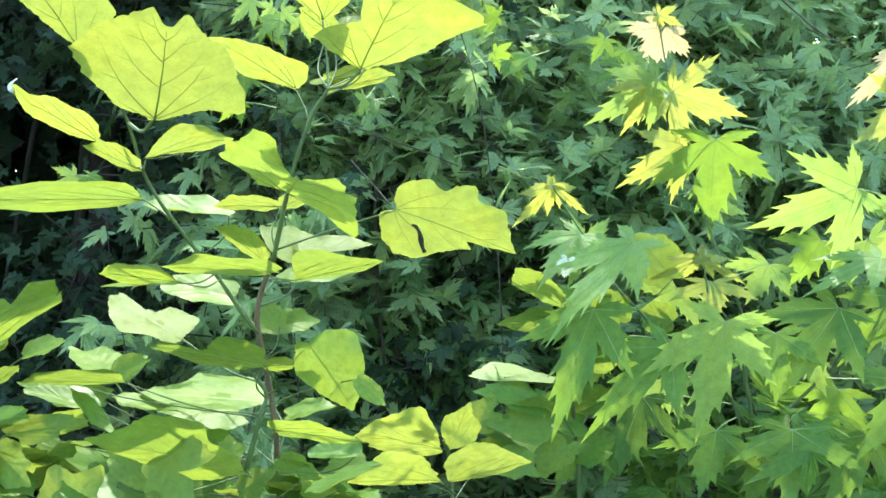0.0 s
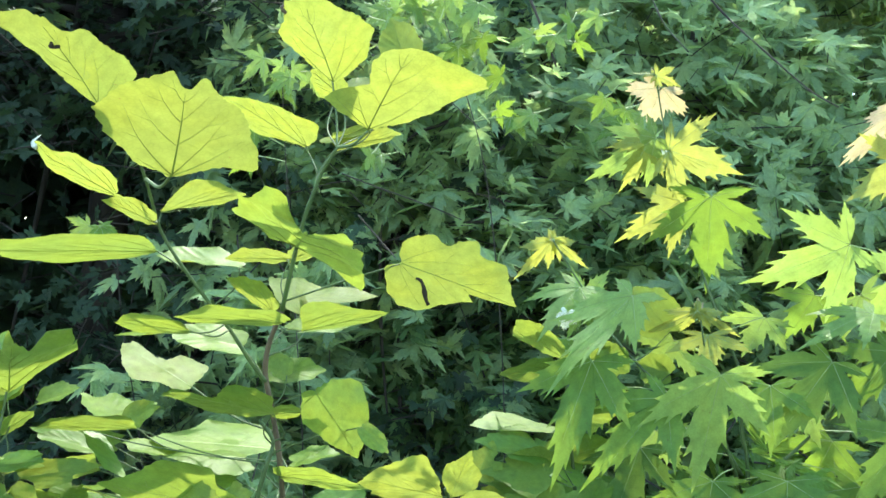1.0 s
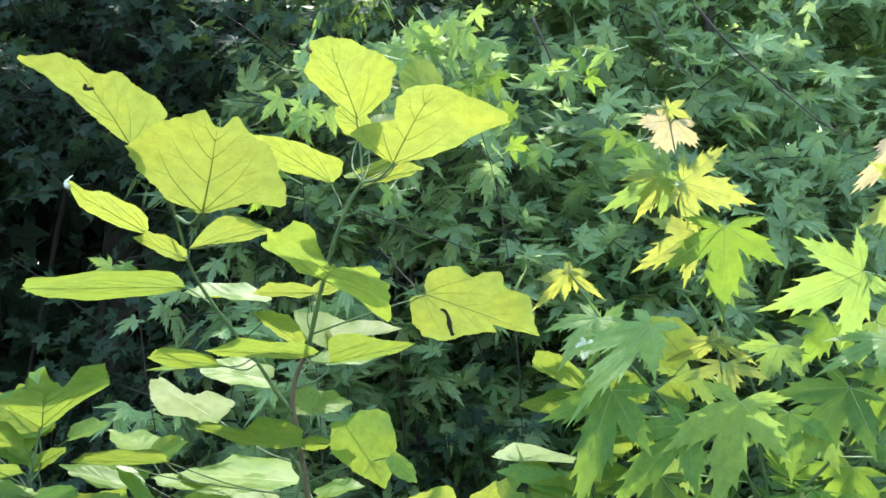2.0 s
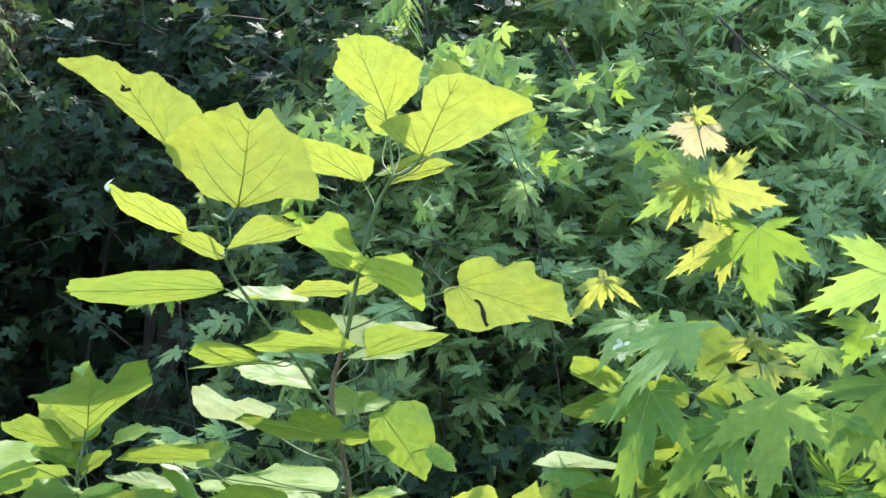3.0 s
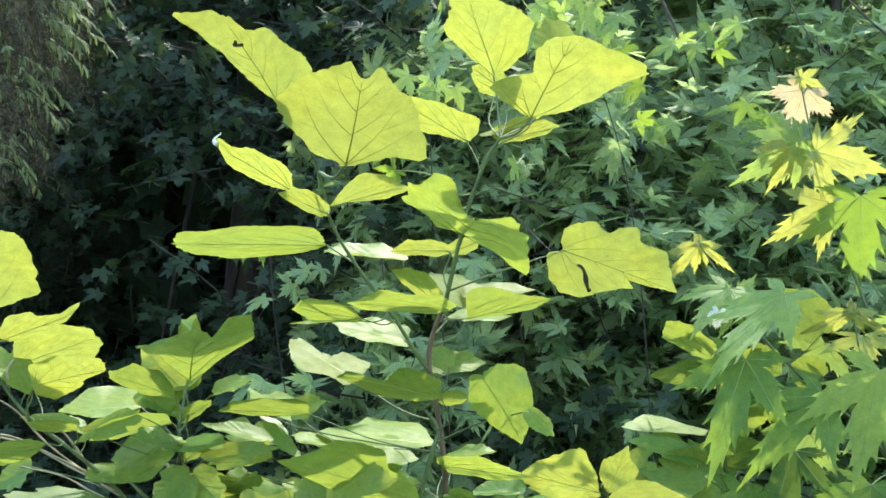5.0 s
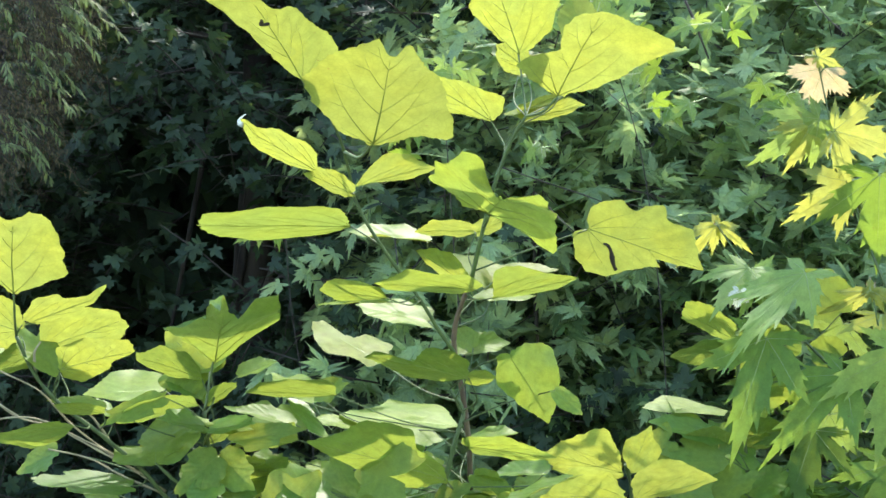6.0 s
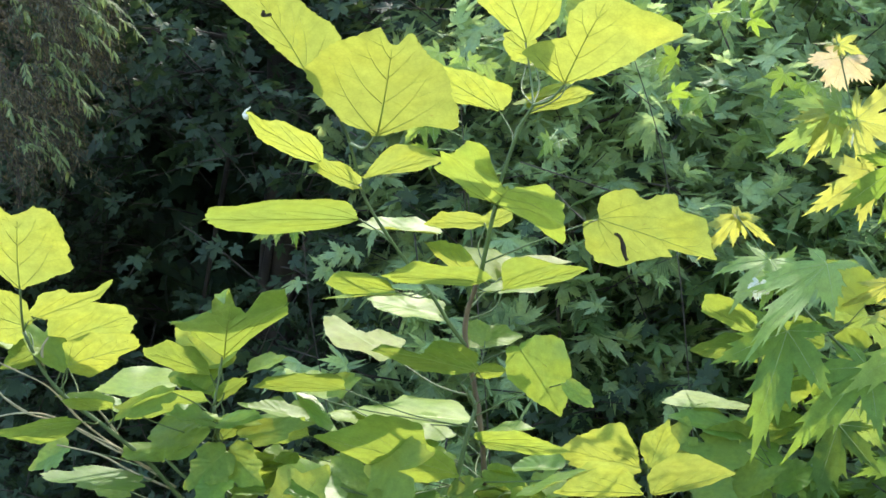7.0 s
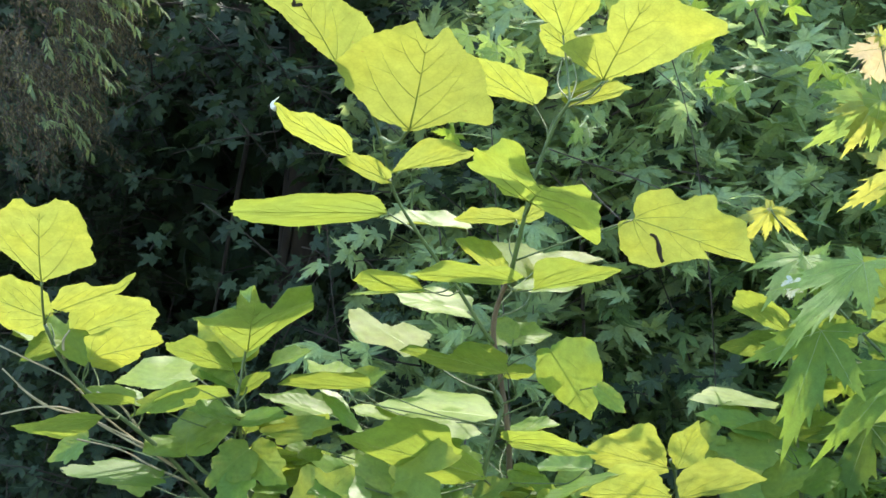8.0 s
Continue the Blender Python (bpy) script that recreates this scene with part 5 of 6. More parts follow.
broad_leaf(low_shoot, (0.156, 2.240, 1.307), (12.9, -58.8, 98.5), 0.120, 0.071, seed=532, ripe=0, fold=6, wave=0.8, bites=[(-44, 14, 0.08), (98, 20, 0.08), (-102, 14, -0.08), (32, 14, 0.18), (148, 20, 0.12), (0, 22, -0.14)])
broad_leaf(low_shoot, (0.022, 2.220, 1.306), (81.5, 19.1, -24.6), 0.067, 0.080, seed=533, ripe=0, fold=6, wave=0.8, bites=[(42, 14, 0.18), (-18, 30, 0.08), (100, 20, 0.18), (-56, 30, 0.12), (-94, 20, 0.08), (0, 22, -0.14)])
broad_leaf(low_shoot, (0.183, 2.280, 1.321), (64.9, -37.3, 37.6), 0.064, 0.068, seed=534, ripe=1, fold=6, wave=0.8, bites=[(66, 14, -0.08), (114, 14, 0.18), (32, 30, 0.08), (-80, 10, 0.12), (110, 20, -0.08), (0, 22, -0.14)])
broad_leaf(low_shoot, (0.134, 2.240, 1.234), (45.2, 47.0, -74.7), 0.095, 0.076, seed=535, ripe=0, fold=6, wave=0.8, bites=[(-78, 30, -0.08), (56, 14, 0.08), (-32, 10, 0.12), (88, 30, 0.12), (104, 14, 0.08), (0, 22, -0.14)])
broad_leaf(low_shoot, (0.061, 2.200, 1.260), (-19.9, 31.7, -132.1), 0.080, 0.074, seed=536, ripe=0, fold=6, wave=0.8, bites=[(-54, 10, -0.12), (42, 30, -0.08), (96, 14, -0.08), (20, 30, 0.08), (-94, 20, -0.08), (0, 22, -0.14)])
broad_leaf(low_shoot, (-0.167, 2.050, 1.278), (-17.4, -45.0, 127.0), 0.074, 0.059, seed=537, ripe=0, fold=6, wave=0.8, bites=[(76, 14, 0.12), (-130, 30, -0.12), (70, 14, -0.12), (-8, 20, -0.12), (-122, 30, -0.08), (0, 22, -0.14)])
maple_leaf(back_sapling, (-0.450, 2.507, 2.138), (-62.8, -43.0, 138.7), 0.068, 0.113, "light", seed=332, droop=0.06)
maple_leaf(back_sapling, (-0.375, 2.404, 2.079), (-57.6, -48.9, 176.3), 0.060, 0.063, "light", seed=93, droop=0.23)
maple_leaf(back_sapling, (-0.393, 2.416, 2.107), (-75.1, -55.2, 138.1), 0.048, 0.068, "light", seed=107, droop=0.20)
maple_leaf(back_sapling, (-0.377, 2.425, 2.100), (-90.7, 59.1, -147.0), 0.052, 0.063, "light", seed=196, droop=0.11)
maple_leaf(back_sapling, (-0.418, 2.479, 2.101), (-68.2, 53.5, -139.8), 0.045, 0.058, "light", seed=158, droop=0.12)
maple_leaf(back_sapling, (-0.432, 2.532, 2.092), (-49.5, 38.1, -157.2), 0.071, 0.071, "maple", seed=183, droop=0.22)
maple_leaf(back_sapling, (-0.349, 2.503, 2.109), (-86.5, 22.7, -160.2), 0.054, 0.071, "light", seed=60, droop=0.20)
maple_leaf(back_sapling, (-0.028, 2.440, 2.312), (-62.3, -11.0, -42.2), 0.046, 0.073, "light", seed=151, droop=0.06)
maple_leaf(back_sapling, (-0.085, 2.458, 2.294), (-75.7, 24.7, -128.2), 0.053, 0.109, "light", seed=159, droop=0.19)
maple_leaf(back_sapling, (-0.119, 2.443, 2.236), (-103.1, 31.2, 37.6), 0.072, 0.079, "maple", seed=273, droop=0.23)
maple_leaf(back_sapling, (-0.046, 2.434, 2.271), (-94.2, 38.0, -140.0), 0.045, 0.074, "light", seed=252, droop=0.12)
maple_leaf(back_sapling, (-0.074, 2.443, 2.204), (-89.9, 18.1, 56.9), 0.045, 0.083, "light", seed=30, droop=0.22)
maple_leaf(back_sapling, (-0.113, 2.553, 2.284), (-17.2, 21.1, 88.1), 0.073, 0.133, "light", seed=245, droop=0.10)
maple_leaf(back_sapling, (-0.172, 2.498, 2.291), (-55.7, 50.3, -138.6), 0.068, 0.094, "light", seed=92, droop=0.07)
maple_leaf(back_sapling, (-0.043, 2.533, 2.166), (-46.3, -42.1, 129.2), 0.054, 0.089, "light", seed=186, droop=0.16)
maple_leaf(back_sapling, (-0.068, 2.516, 2.266), (-67.9, 31.8, -136.8), 0.067, 0.112, "light", seed=242, droop=0.16)
maple_leaf(back_sapling, (-0.034, 2.485, 2.163), (-89.2, 7.0, -139.4), 0.057, 0.098, "maple", seed=209, droop=0.12)
maple_leaf(back_sapling, (0.008, 2.508, 2.263), (-54.4, -5.9, 139.2), 0.076, 0.134, "light", seed=244, droop=0.11)
maple_leaf(back_sapling, (0.015, 2.483, 2.184), (-79.5, -8.5, -56.9), 0.053, 0.111, "maple", seed=138, droop=0.19)
maple_leaf(back_sapling, (-0.012, 2.524, 2.213), (-61.6, -1.7, -161.0), 0.069, 0.077, "light", seed=115, droop=0.08)
maple_leaf(back_sapling, (0.059, 2.518, 2.109), (-31.7, 45.7, 87.9), 0.064, 0.081, "maple", seed=36, droop=0.17)
maple_leaf(back_sapling, (0.052, 2.579, 2.045), (-24.7, -48.7, -61.4), 0.059, 0.071, "maple", seed=191, droop=0.24)
maple_leaf(back_sapling, (0.016, 2.581, 2.121), (-72.6, 35.0, -122.8), 0.055, 0.112, "light", seed=209, droop=0.21)
maple_leaf(back_sapling, (-0.199, 2.546, 2.255), (-58.6, 48.5, -134.7), 0.062, 0.088, "light", seed=338, droop=0.05)
maple_leaf(back_sapling, (-0.158, 2.477, 2.219), (-54.2, -2.9, 42.6), 0.043, 0.070, "light", seed=149, droop=0.15)
maple_leaf(back_sapling, (-0.186, 2.482, 2.241), (-49.4, -39.4, 151.0), 0.052, 0.070, "light", seed=157, droop=0.15)
maple_leaf(back_sapling, (-0.182, 2.421, 2.202), (-48.6, 42.0, -150.8), 0.068, 0.080, "light", seed=6, droop=0.15)
maple_leaf(back_sapling, (-0.801, 2.567, 1.775), (-61.5, -11.5, -133.0), 0.046, 0.062, "light", seed=311, droop=0.25)
maple_leaf(back_sapling, (-0.816, 2.508, 1.771), (-78.2, -56.5, 173.3), 0.066, 0.079, "light", seed=314, droop=0.11)
maple_leaf(back_sapling, (-0.780, 2.467, 1.769), (-66.2, 12.3, -125.0), 0.057, 0.090, "maple", seed=55, droop=0.23)
maple_leaf(back_sapling, (-0.494, 2.516, 1.986), (-45.3, 22.1, 57.2), 0.055, 0.081, "light", seed=200, droop=0.19)
maple_leaf(back_sapling, (-0.498, 2.488, 2.044), (-78.6, 1.4, -143.0), 0.059, 0.083, "light", seed=331, droop=0.21)
maple_leaf(back_sapling, (-0.462, 2.475, 1.987), (-78.4, -3.1, -135.9), 0.054, 0.081, "maple", seed=24, droop=0.06)
maple_leaf(back_sapling, (-0.483, 2.539, 1.931), (-48.8, 36.9, 36.0), 0.065, 0.075, "maple", seed=249, droop=0.06)
maple_leaf(back_sapling, (-0.477, 2.536, 2.005), (-79.1, -23.7, 146.9), 0.064, 0.112, "light", seed=76, droop=0.09)
maple_leaf(back_sapling, (0.222, 2.570, 2.195), (-40.2, -40.6, -81.0), 0.054, 0.071, "maple", seed=294, droop=0.07)
maple_leaf(back_sapling, (0.138, 2.522, 2.211), (-12.8, -26.1, -58.2), 0.053, 0.071, "light", seed=28, droop=0.08)
maple_leaf(back_sapling, (0.170, 2.496, 2.192), (-62.1, -13.8, 129.5), 0.048, 0.095, "light", seed=384, droop=0.11)
maple_leaf(back_sapling, (0.271, 2.567, 2.252), (-57.8, -49.9, 145.3), 0.057, 0.075, "light", seed=293, droop=0.18)
maple_leaf(back_sapling, (0.213, 2.596, 2.244), (-96.5, 34.2, 52.3), 0.062, 0.091, "maple", seed=15, droop=0.16)
maple_leaf(back_sapling, (0.121, 2.465, 2.184), (-34.0, -53.6, 107.3), 0.055, 0.090, "light", seed=108, droop=0.08)
maple_leaf(back_sapling, (0.084, 2.574, 2.028), (-58.1, 28.2, -144.2), 0.053, 0.079, "maple", seed=183, droop=0.18)
maple_leaf(back_sapling, (0.130, 2.571, 2.037), (-44.1, -36.0, 141.5), 0.063, 0.085, "light", seed=18, droop=0.06)
maple_leaf(back_sapling, (-0.193, 2.496, 1.933), (-36.6, -33.3, 140.3), 0.062, 0.091, "maple", seed=219, droop=0.11)
maple_leaf(back_sapling, (-0.210, 2.455, 1.930), (-84.3, 35.9, 66.4), 0.048, 0.078, "light", seed=82, droop=0.20)
maple_leaf(back_sapling, (0.325, 2.601, 2.055), (-41.3, -41.9, 118.2), 0.055, 0.087, "maple", seed=233, droop=0.14)
maple_leaf(back_sapling, (0.321, 2.475, 2.034), (-73.2, -23.1, 130.4), 0.045, 0.077, "maple", seed=118, droop=0.18)
maple_leaf(back_sapling, (0.280, 2.508, 2.063), (-80.4, -33.2, 152.7), 0.056, 0.076, "maple", seed=239, droop=0.08)
maple_leaf(back_sapling, (0.313, 2.473, 2.003), (-33.4, -44.5, 145.5), 0.076, 0.080, "maple", seed=210, droop=0.08)
maple_leaf(back_sapling, (0.356, 2.505, 2.028), (-46.7, -35.4, 110.1), 0.057, 0.109, "light", seed=241, droop=0.06)
twig(edge_shoot, [(-0.932, 1.479, 1.523), (-0.897, 1.515, 1.497), (-0.859, 1.552, 1.468), (-0.832, 1.598, 1.417), (-0.782, 1.637, 1.366), (-0.722, 1.678, 1.313)], 0.0011, 0.0020, TWIG)
twig(edge_shoot, [(-0.918, 1.482, 1.488), (-0.887, 1.528, 1.438), (-0.841, 1.566, 1.417), (-0.808, 1.602, 1.392), (-0.754, 1.651, 1.353)], 0.0011, 0.0020, TWIG)
twig(edge_shoot, [(-0.919, 1.482, 1.428), (-0.882, 1.519, 1.435), (-0.851, 1.554, 1.426), (-0.808, 1.602, 1.388), (-0.738, 1.654, 1.337)], 0.0011, 0.0020, TWIG)
twig(edge_shoot, [(-0.843, 1.546, 1.389), (-0.799, 1.583, 1.372), (-0.766, 1.619, 1.344), (-0.726, 1.667, 1.313)], 0.0011, 0.0020, TWIG)
twig(edge_shoot, [(-0.817, 1.549, 1.454), (-0.803, 1.571, 1.443), (-0.793, 1.604, 1.414), (-0.774, 1.638, 1.366)], 0.0011, 0.0020, TWIG)
twig(edge_shoot, [(-0.908, 1.504, 1.464), (-0.891, 1.517, 1.447), (-0.884, 1.538, 1.435)], 0.0011, 0.0020, TWIG)
twig(edge_shoot, [(-0.850, 1.532, 1.538), (-0.858, 1.531, 1.523), (-0.862, 1.541, 1.499)], 0.0011, 0.0020, TWIG)


# lower leaves of the shoots, out of the way of the upper ones
low = random.Random(77)
for n in range(46):
    plant = (shrub, left_shoot, edge_shoot)[n % 3]
    x0 = {0: -0.30, 1: -0.55, 2: -0.62}[n % 3]
    base = (x0 + low.uniform(-0.22, 0.26), low.uniform(1.58, 1.98), low.uniform(0.80, 1.22))
    size = low.uniform(0.10, 0.16)
    broad_leaf(plant, base, (low.uniform(-28, 14), low.uniform(-22, 22), low.uniform(0, 360)), size, size * low.uniform(0.8, 1.0), seed=200 + n, ripe=n % 4 < 3, fold=low.uniform(4, 18))
for n in range(34):
    plant = (shrub, left_shoot, edge_shoot)[n % 3]
    x0 = {0: -0.28, 1: -0.52, 2: -0.64}[n % 3]
    base = (x0 + low.uniform(-0.16, 0.18), low.uniform(1.74, 1.98), low.uniform(1.20, 1.34))
    size = low.uniform(0.07, 0.12)
    broad_leaf(plant, base, (low.uniform(-32, 10), low.uniform(-24, 24), low.uniform(0, 360)), size, size * low.uniform(0.75, 1.0), seed=400 + n, ripe=n % 3 < 2, fold=low.uniform(4, 18))
for n in range(34):
    base = (low.uniform(-0.02, 0.62), low.uniform(2.1, 2.4), low.uniform(0.70, 1.14))
    size = low.uniform(0.07, 0.12)
    broad_leaf(low_shoot, base, (low.uniform(-28, 14), low.uniform(-22, 22), low.uniform(0, 360)), size, size * low.uniform(0.6, 0.8), seed=300 + n, ripe=1, fold=low.uniform(4, 18))


# ---- trees behind ----
def leaf_shape(kind, seed):
    """A small leaf for the trees: points, faces; foot at the origin, tip along +y, length 1."""
    rnd = random.Random(seed)
    if kind == "cut":
        pts = cut_outline(rnd, 0.06, ((-26, 0.36), (-22, 0.48), (-19.5, 0.78), (-14, 0.62), (-10.5, 0.94), (-6, 0.82), (0, 1.26)))
    elif kind == "broad":
        pts = []
        for a, reach in ((-112, 0.5), (-56, 0.82), (0, 1.0), (56, 0.82), (112, 0.5)):
            for da, q in ((-26, 0.52), (-16, 0.82), (-10, 0.74), (0, 1.10), (10, 0.74), (16, 0.82), (26, 0.52)):
                pts.append((a + da + rnd.uniform(-1, 1), reach * q * rnd.uniform(0.94, 1.05)))
        pts.sort()
    elif kind == "plain":
        pts = [(a + rnd.uniform(-4, 4), r * rnd.uniform(0.9, 1.1)) for a, r in ((-140, .3), (-105, .5), (-80, .45), (-52, .8), (-28, .6), (0, 1), (28, .6), (52, .8), (80, .45), (105, .5), (140, .3))]
    else:
        verts = [(0, 0, 0), (0.10, 0.3, 0.01), (0.0, 0.5, -0.02), (0.07, 0.72, -0.03), (0, 1, -0.09), (-0.07, 0.72, -0.03), (-0.10, 0.3, 0.01)]
        return np.array(verts), [(0, 1, 2), (1, 3, 2), (3, 4, 2), (4, 5, 2), (5, 6, 2), (6, 0, 2)]
    verts = [(0, 0, 0)]
    bend, cup = rnd.uniform(0.05, 0.3), rnd.uniform(-0.15, 0.2)
    for a, r in pts:
        x, y = r * math.sin(radians(a)) * 0.95, r * math.cos(radians(a))
        verts.append((x, y, -bend * max(0, y) ** 2 - cup * x * x + 0.05 * math.sin(6 * x + seed)))
    return np.array(verts), [(0, s + 2, s + 1) for s in range(len(pts) - 1)]


SHAPES = {k: [leaf_shape(k, s) for s in range(6)] for k in ("cut", "broad", "plain", "narrow")}


def frames(centres, out, rng, droop, spread, size):
    """Turns and sizes for leaves: blades face up and out, tips hang outwards."""
    n = len(centres)
    y = out + rng.normal(0, spread, (n, 3)) + np.array([0, 0, -droop])
    y /= np.linalg.norm(y, axis=1)[:, None]
    up = np.array([0, -0.35, 1.0]) + rng.normal(0, spread * 0.8, (n, 3))
    x = np.cross(y, up)
    x /= np.linalg.norm(x, axis=1)[:, None] + 1e-9
    z = np.cross(x, y)
    m = np.stack([x, y, z], axis=2) * rng.uniform(size[0], size[1], n)[:, None, None]
    return m


def joined_leaves(name, places, turns, kind, material, seed):
    rng = np.random.default_rng(seed)
    pick = rng.integers(0, 6, len(places))
    V, Fc, UV, start = [], [], [], 0
    for s, (tv, tf) in enumerate(SHAPES[kind]):
        sel = np.nonzero(pick == s)[0]
        if not len(sel):
            continue
        v = np.einsum("nij,kj->nki", turns[sel], tv) + places[sel][:, None, :]
        V.append(v.reshape(-1, 3))
        UV.append(np.tile(tv[:, :2], (len(sel), 1)) + np.repeat(rng.uniform(0, 50, (len(sel), 2)), len(tv), axis=0))
        f = np.array(tf)
        Fc.append((f[None] + (start + np.arange(len(sel)) * len(tv))[:, None, None]).reshape(-1, 3))
        start += len(sel) * len(tv)
    V, Fc, UV = np.concatenate(V), np.concatenate(Fc), np.concatenate(UV)
    me = bpy.data.meshes.new(name)
    me.vertices.add(len(V)); me.vertices.foreach_set("co", V.astype(np.float32).ravel())
    me.loops.add(Fc.size); me.loops.foreach_set("vertex_index", Fc.astype(np.int32).ravel())
    me.polygons.add(len(Fc)); me.polygons.foreach_set("loop_start", np.arange(0, Fc.size, 3, dtype=np.int32))
    me.materials.append(material)
    layer = me.uv_layers.new(name="leaf")
    layer.data.foreach_set("uv", UV[Fc.ravel()].astype(np.float32).ravel())
    me.update(calc_edges=True)
    me.validate()
    return me


def sprays(rng, count, box, hollow, per, reach):
    """Leafy sprays: twig feet inside the box, kept where hollow() allows, with leaves along each twig."""
    (x0, x1), (y0, y1), (z0, z1) = box
    feet, ways = [], []
    while len(feet) < count:
        p = np.array([rng.uniform(x0, x1), rng.uniform(y0, y1), rng.uniform(z0, z1)])
        if rng.random() > hollow(p):
            continue
        feet.append(p)
        w = np.array([rng.normal(0, 0.7), -0.6 + rng.normal(0, 0.5), rng.normal(0.15, 0.4)])
        ways.append(w / np.linalg.norm(w))
    feet, ways = np.array(feet), np.array(ways)
    t = rng.uniform(0.1, 1, (count, per))
    pos = feet[:, None] + ways[:, None] * (t * reach)[..., None] + rng.normal(0, reach * 0.10, (count, per, 3))
    out = ways[:, None] * 0.7 + rng.normal(0, 0.7, (count, per, 3))
    return feet, ways, pos.reshape(-1, 3), out.reshape(-1, 3)


def tree(name, label, foot, top, count, box, hollow, per, reach, kind, material, size, droop, seed, limbs=7, singles=0, trunk=0.09):
    rng = np.random.default_rng(seed)
    ob = thing(name, label, "tree", group="trees behind the shrub")
    line = smooth_line([foot, Vector(foot).lerp(Vector(top), 0.35) + Vector((0.08, 0.05, 0)), Vector(foot).lerp(Vector(top), 0.7) + Vector((-0.06, 0, 0)), top], 8)
    v, f = tube_data(line, trunk, trunk * 0.25, 10, knobs=0.3)
    part("trunk", mesh_of("trunk", v, f, BARK), ob)
    feet, ways, pos, out = sprays(rng, count, box, hollow, per, reach)
    for i in range(limbs):
        goal = Vector(feet[rng.integers(0, count)])
        root = line[int(len(line) * rng.uniform(0.15, 0.85))]
        mid = root.lerp(goal, 0.5) + Vector((rng.normal(0, 0.08), rng.normal(0, 0.08), 0.12))
        v, f = tube_data(smooth_line([root, mid, goal], 6), trunk * 0.22, 0.005, 6, knobs=0.3)
        part("limb", mesh_of("limb", v, f, BARK), ob)
    # fine twigs, one to each spray
    v, f = [], []
    for a, w in zip(feet, ways):
        a, w = Vector(a), Vector(w)
        tube_data([a - w * reach * 0.4, a + w * reach * 0.3, a + w * reach - Vector((0, 0, 0.02))], 0.0026, 0.0010, 4, v, f)
    tagged(part("twigwork", mesh_of("twigwork", v, f, BARK), ob), kind="stuff")
    turns = frames(pos, out, rng, droop, 0.45, size)
    order = np.argsort(pos[:, 1])
    near, rest = order[:singles], order[singles:]
    tagged(part("crown", joined_leaves("crown", pos[rest], turns[rest], kind, material, seed), ob), kind="stuff")
    if singles:
        shared = []
        for tv, tf in SHAPES[kind]:
            shared.append(mesh_of("leaf", tv, tf, material, tv[:, :2], smooth=False))
        for i in near:
            lf = part("leaf", shared[int(i) % 6], ob)
            m = Matrix([list(r) for r in turns[i]]).to_4x4()
            m.translation = Vector(pos[i])
            lf.matrix_basis = m
    return ob


# broad-leaved maple on the shaded side, its leaf colour darkened for that shade
tree("maple_tree", "maple tree with dense lobed leaves, darkened in colour for shade", (-1.6, 4.4, 0), (-1.3, 4.6, 5.5), 3600,
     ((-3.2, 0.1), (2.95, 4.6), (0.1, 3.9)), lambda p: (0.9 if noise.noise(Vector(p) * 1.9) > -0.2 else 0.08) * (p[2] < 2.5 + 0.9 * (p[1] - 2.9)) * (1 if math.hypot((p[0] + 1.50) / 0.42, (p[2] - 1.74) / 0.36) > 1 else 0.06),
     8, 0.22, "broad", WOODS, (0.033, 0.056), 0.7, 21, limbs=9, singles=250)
# cut-leaved maples, their leaf colour lightened to stand for haze
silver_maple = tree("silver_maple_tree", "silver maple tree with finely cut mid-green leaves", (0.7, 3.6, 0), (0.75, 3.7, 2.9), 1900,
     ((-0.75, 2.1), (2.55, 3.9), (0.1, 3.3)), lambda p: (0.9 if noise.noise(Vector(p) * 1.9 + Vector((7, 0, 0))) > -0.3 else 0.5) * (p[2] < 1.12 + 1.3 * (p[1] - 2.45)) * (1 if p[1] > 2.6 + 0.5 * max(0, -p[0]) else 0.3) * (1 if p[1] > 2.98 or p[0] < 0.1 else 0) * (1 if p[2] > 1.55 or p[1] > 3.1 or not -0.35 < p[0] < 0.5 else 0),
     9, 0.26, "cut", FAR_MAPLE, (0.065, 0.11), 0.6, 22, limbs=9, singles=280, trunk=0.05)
twig(silver_maple, [(0.464, 2.599, 2.364), (0.544, 2.584, 2.264), (0.634, 2.569, 2.177), (0.723, 2.553, 2.095), (0.786, 2.555, 2.059)], 0.0027, 0.0015, BARK)
twig(silver_maple, [(0.372, 2.619, 2.355), (0.415, 2.604, 2.249), (0.469, 2.587, 2.179)], 0.0018, 0.0012, BARK)
twig(silver_maple, [(-0.278, 2.513, 1.893), (-0.192, 2.515, 1.862), (-0.094, 2.537, 1.830), (-0.020, 2.559, 1.801)], 0.0017, 0.0012, BARK)
twig(silver_maple, [(-0.053, 2.508, 2.055), (0.015, 2.511, 1.995)], 0.0013, 0.0010, BARK)
twig(silver_maple, [(-0.182, 1.918, 1.776), (-0.149, 1.920, 1.740), (-0.117, 1.882, 1.707)], 0.0012, 0.0010, BARK)
twig(silver_maple, [(0.106, 2.696, 2.361), (0.147, 2.701, 2.269), (0.192, 2.755, 2.173)], 0.0036, 0.0024, BARK)
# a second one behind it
tree("silver_maple_tree", "silver maple tree farther back, leaf colour lightened for haze", (2.2, 4.6, 0), (2.1, 4.6, 3.6), 1700,
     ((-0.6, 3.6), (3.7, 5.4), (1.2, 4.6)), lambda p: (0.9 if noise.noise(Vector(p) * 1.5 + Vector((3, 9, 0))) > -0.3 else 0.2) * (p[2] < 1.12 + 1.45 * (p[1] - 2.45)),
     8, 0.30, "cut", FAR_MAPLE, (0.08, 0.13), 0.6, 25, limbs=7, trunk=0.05)
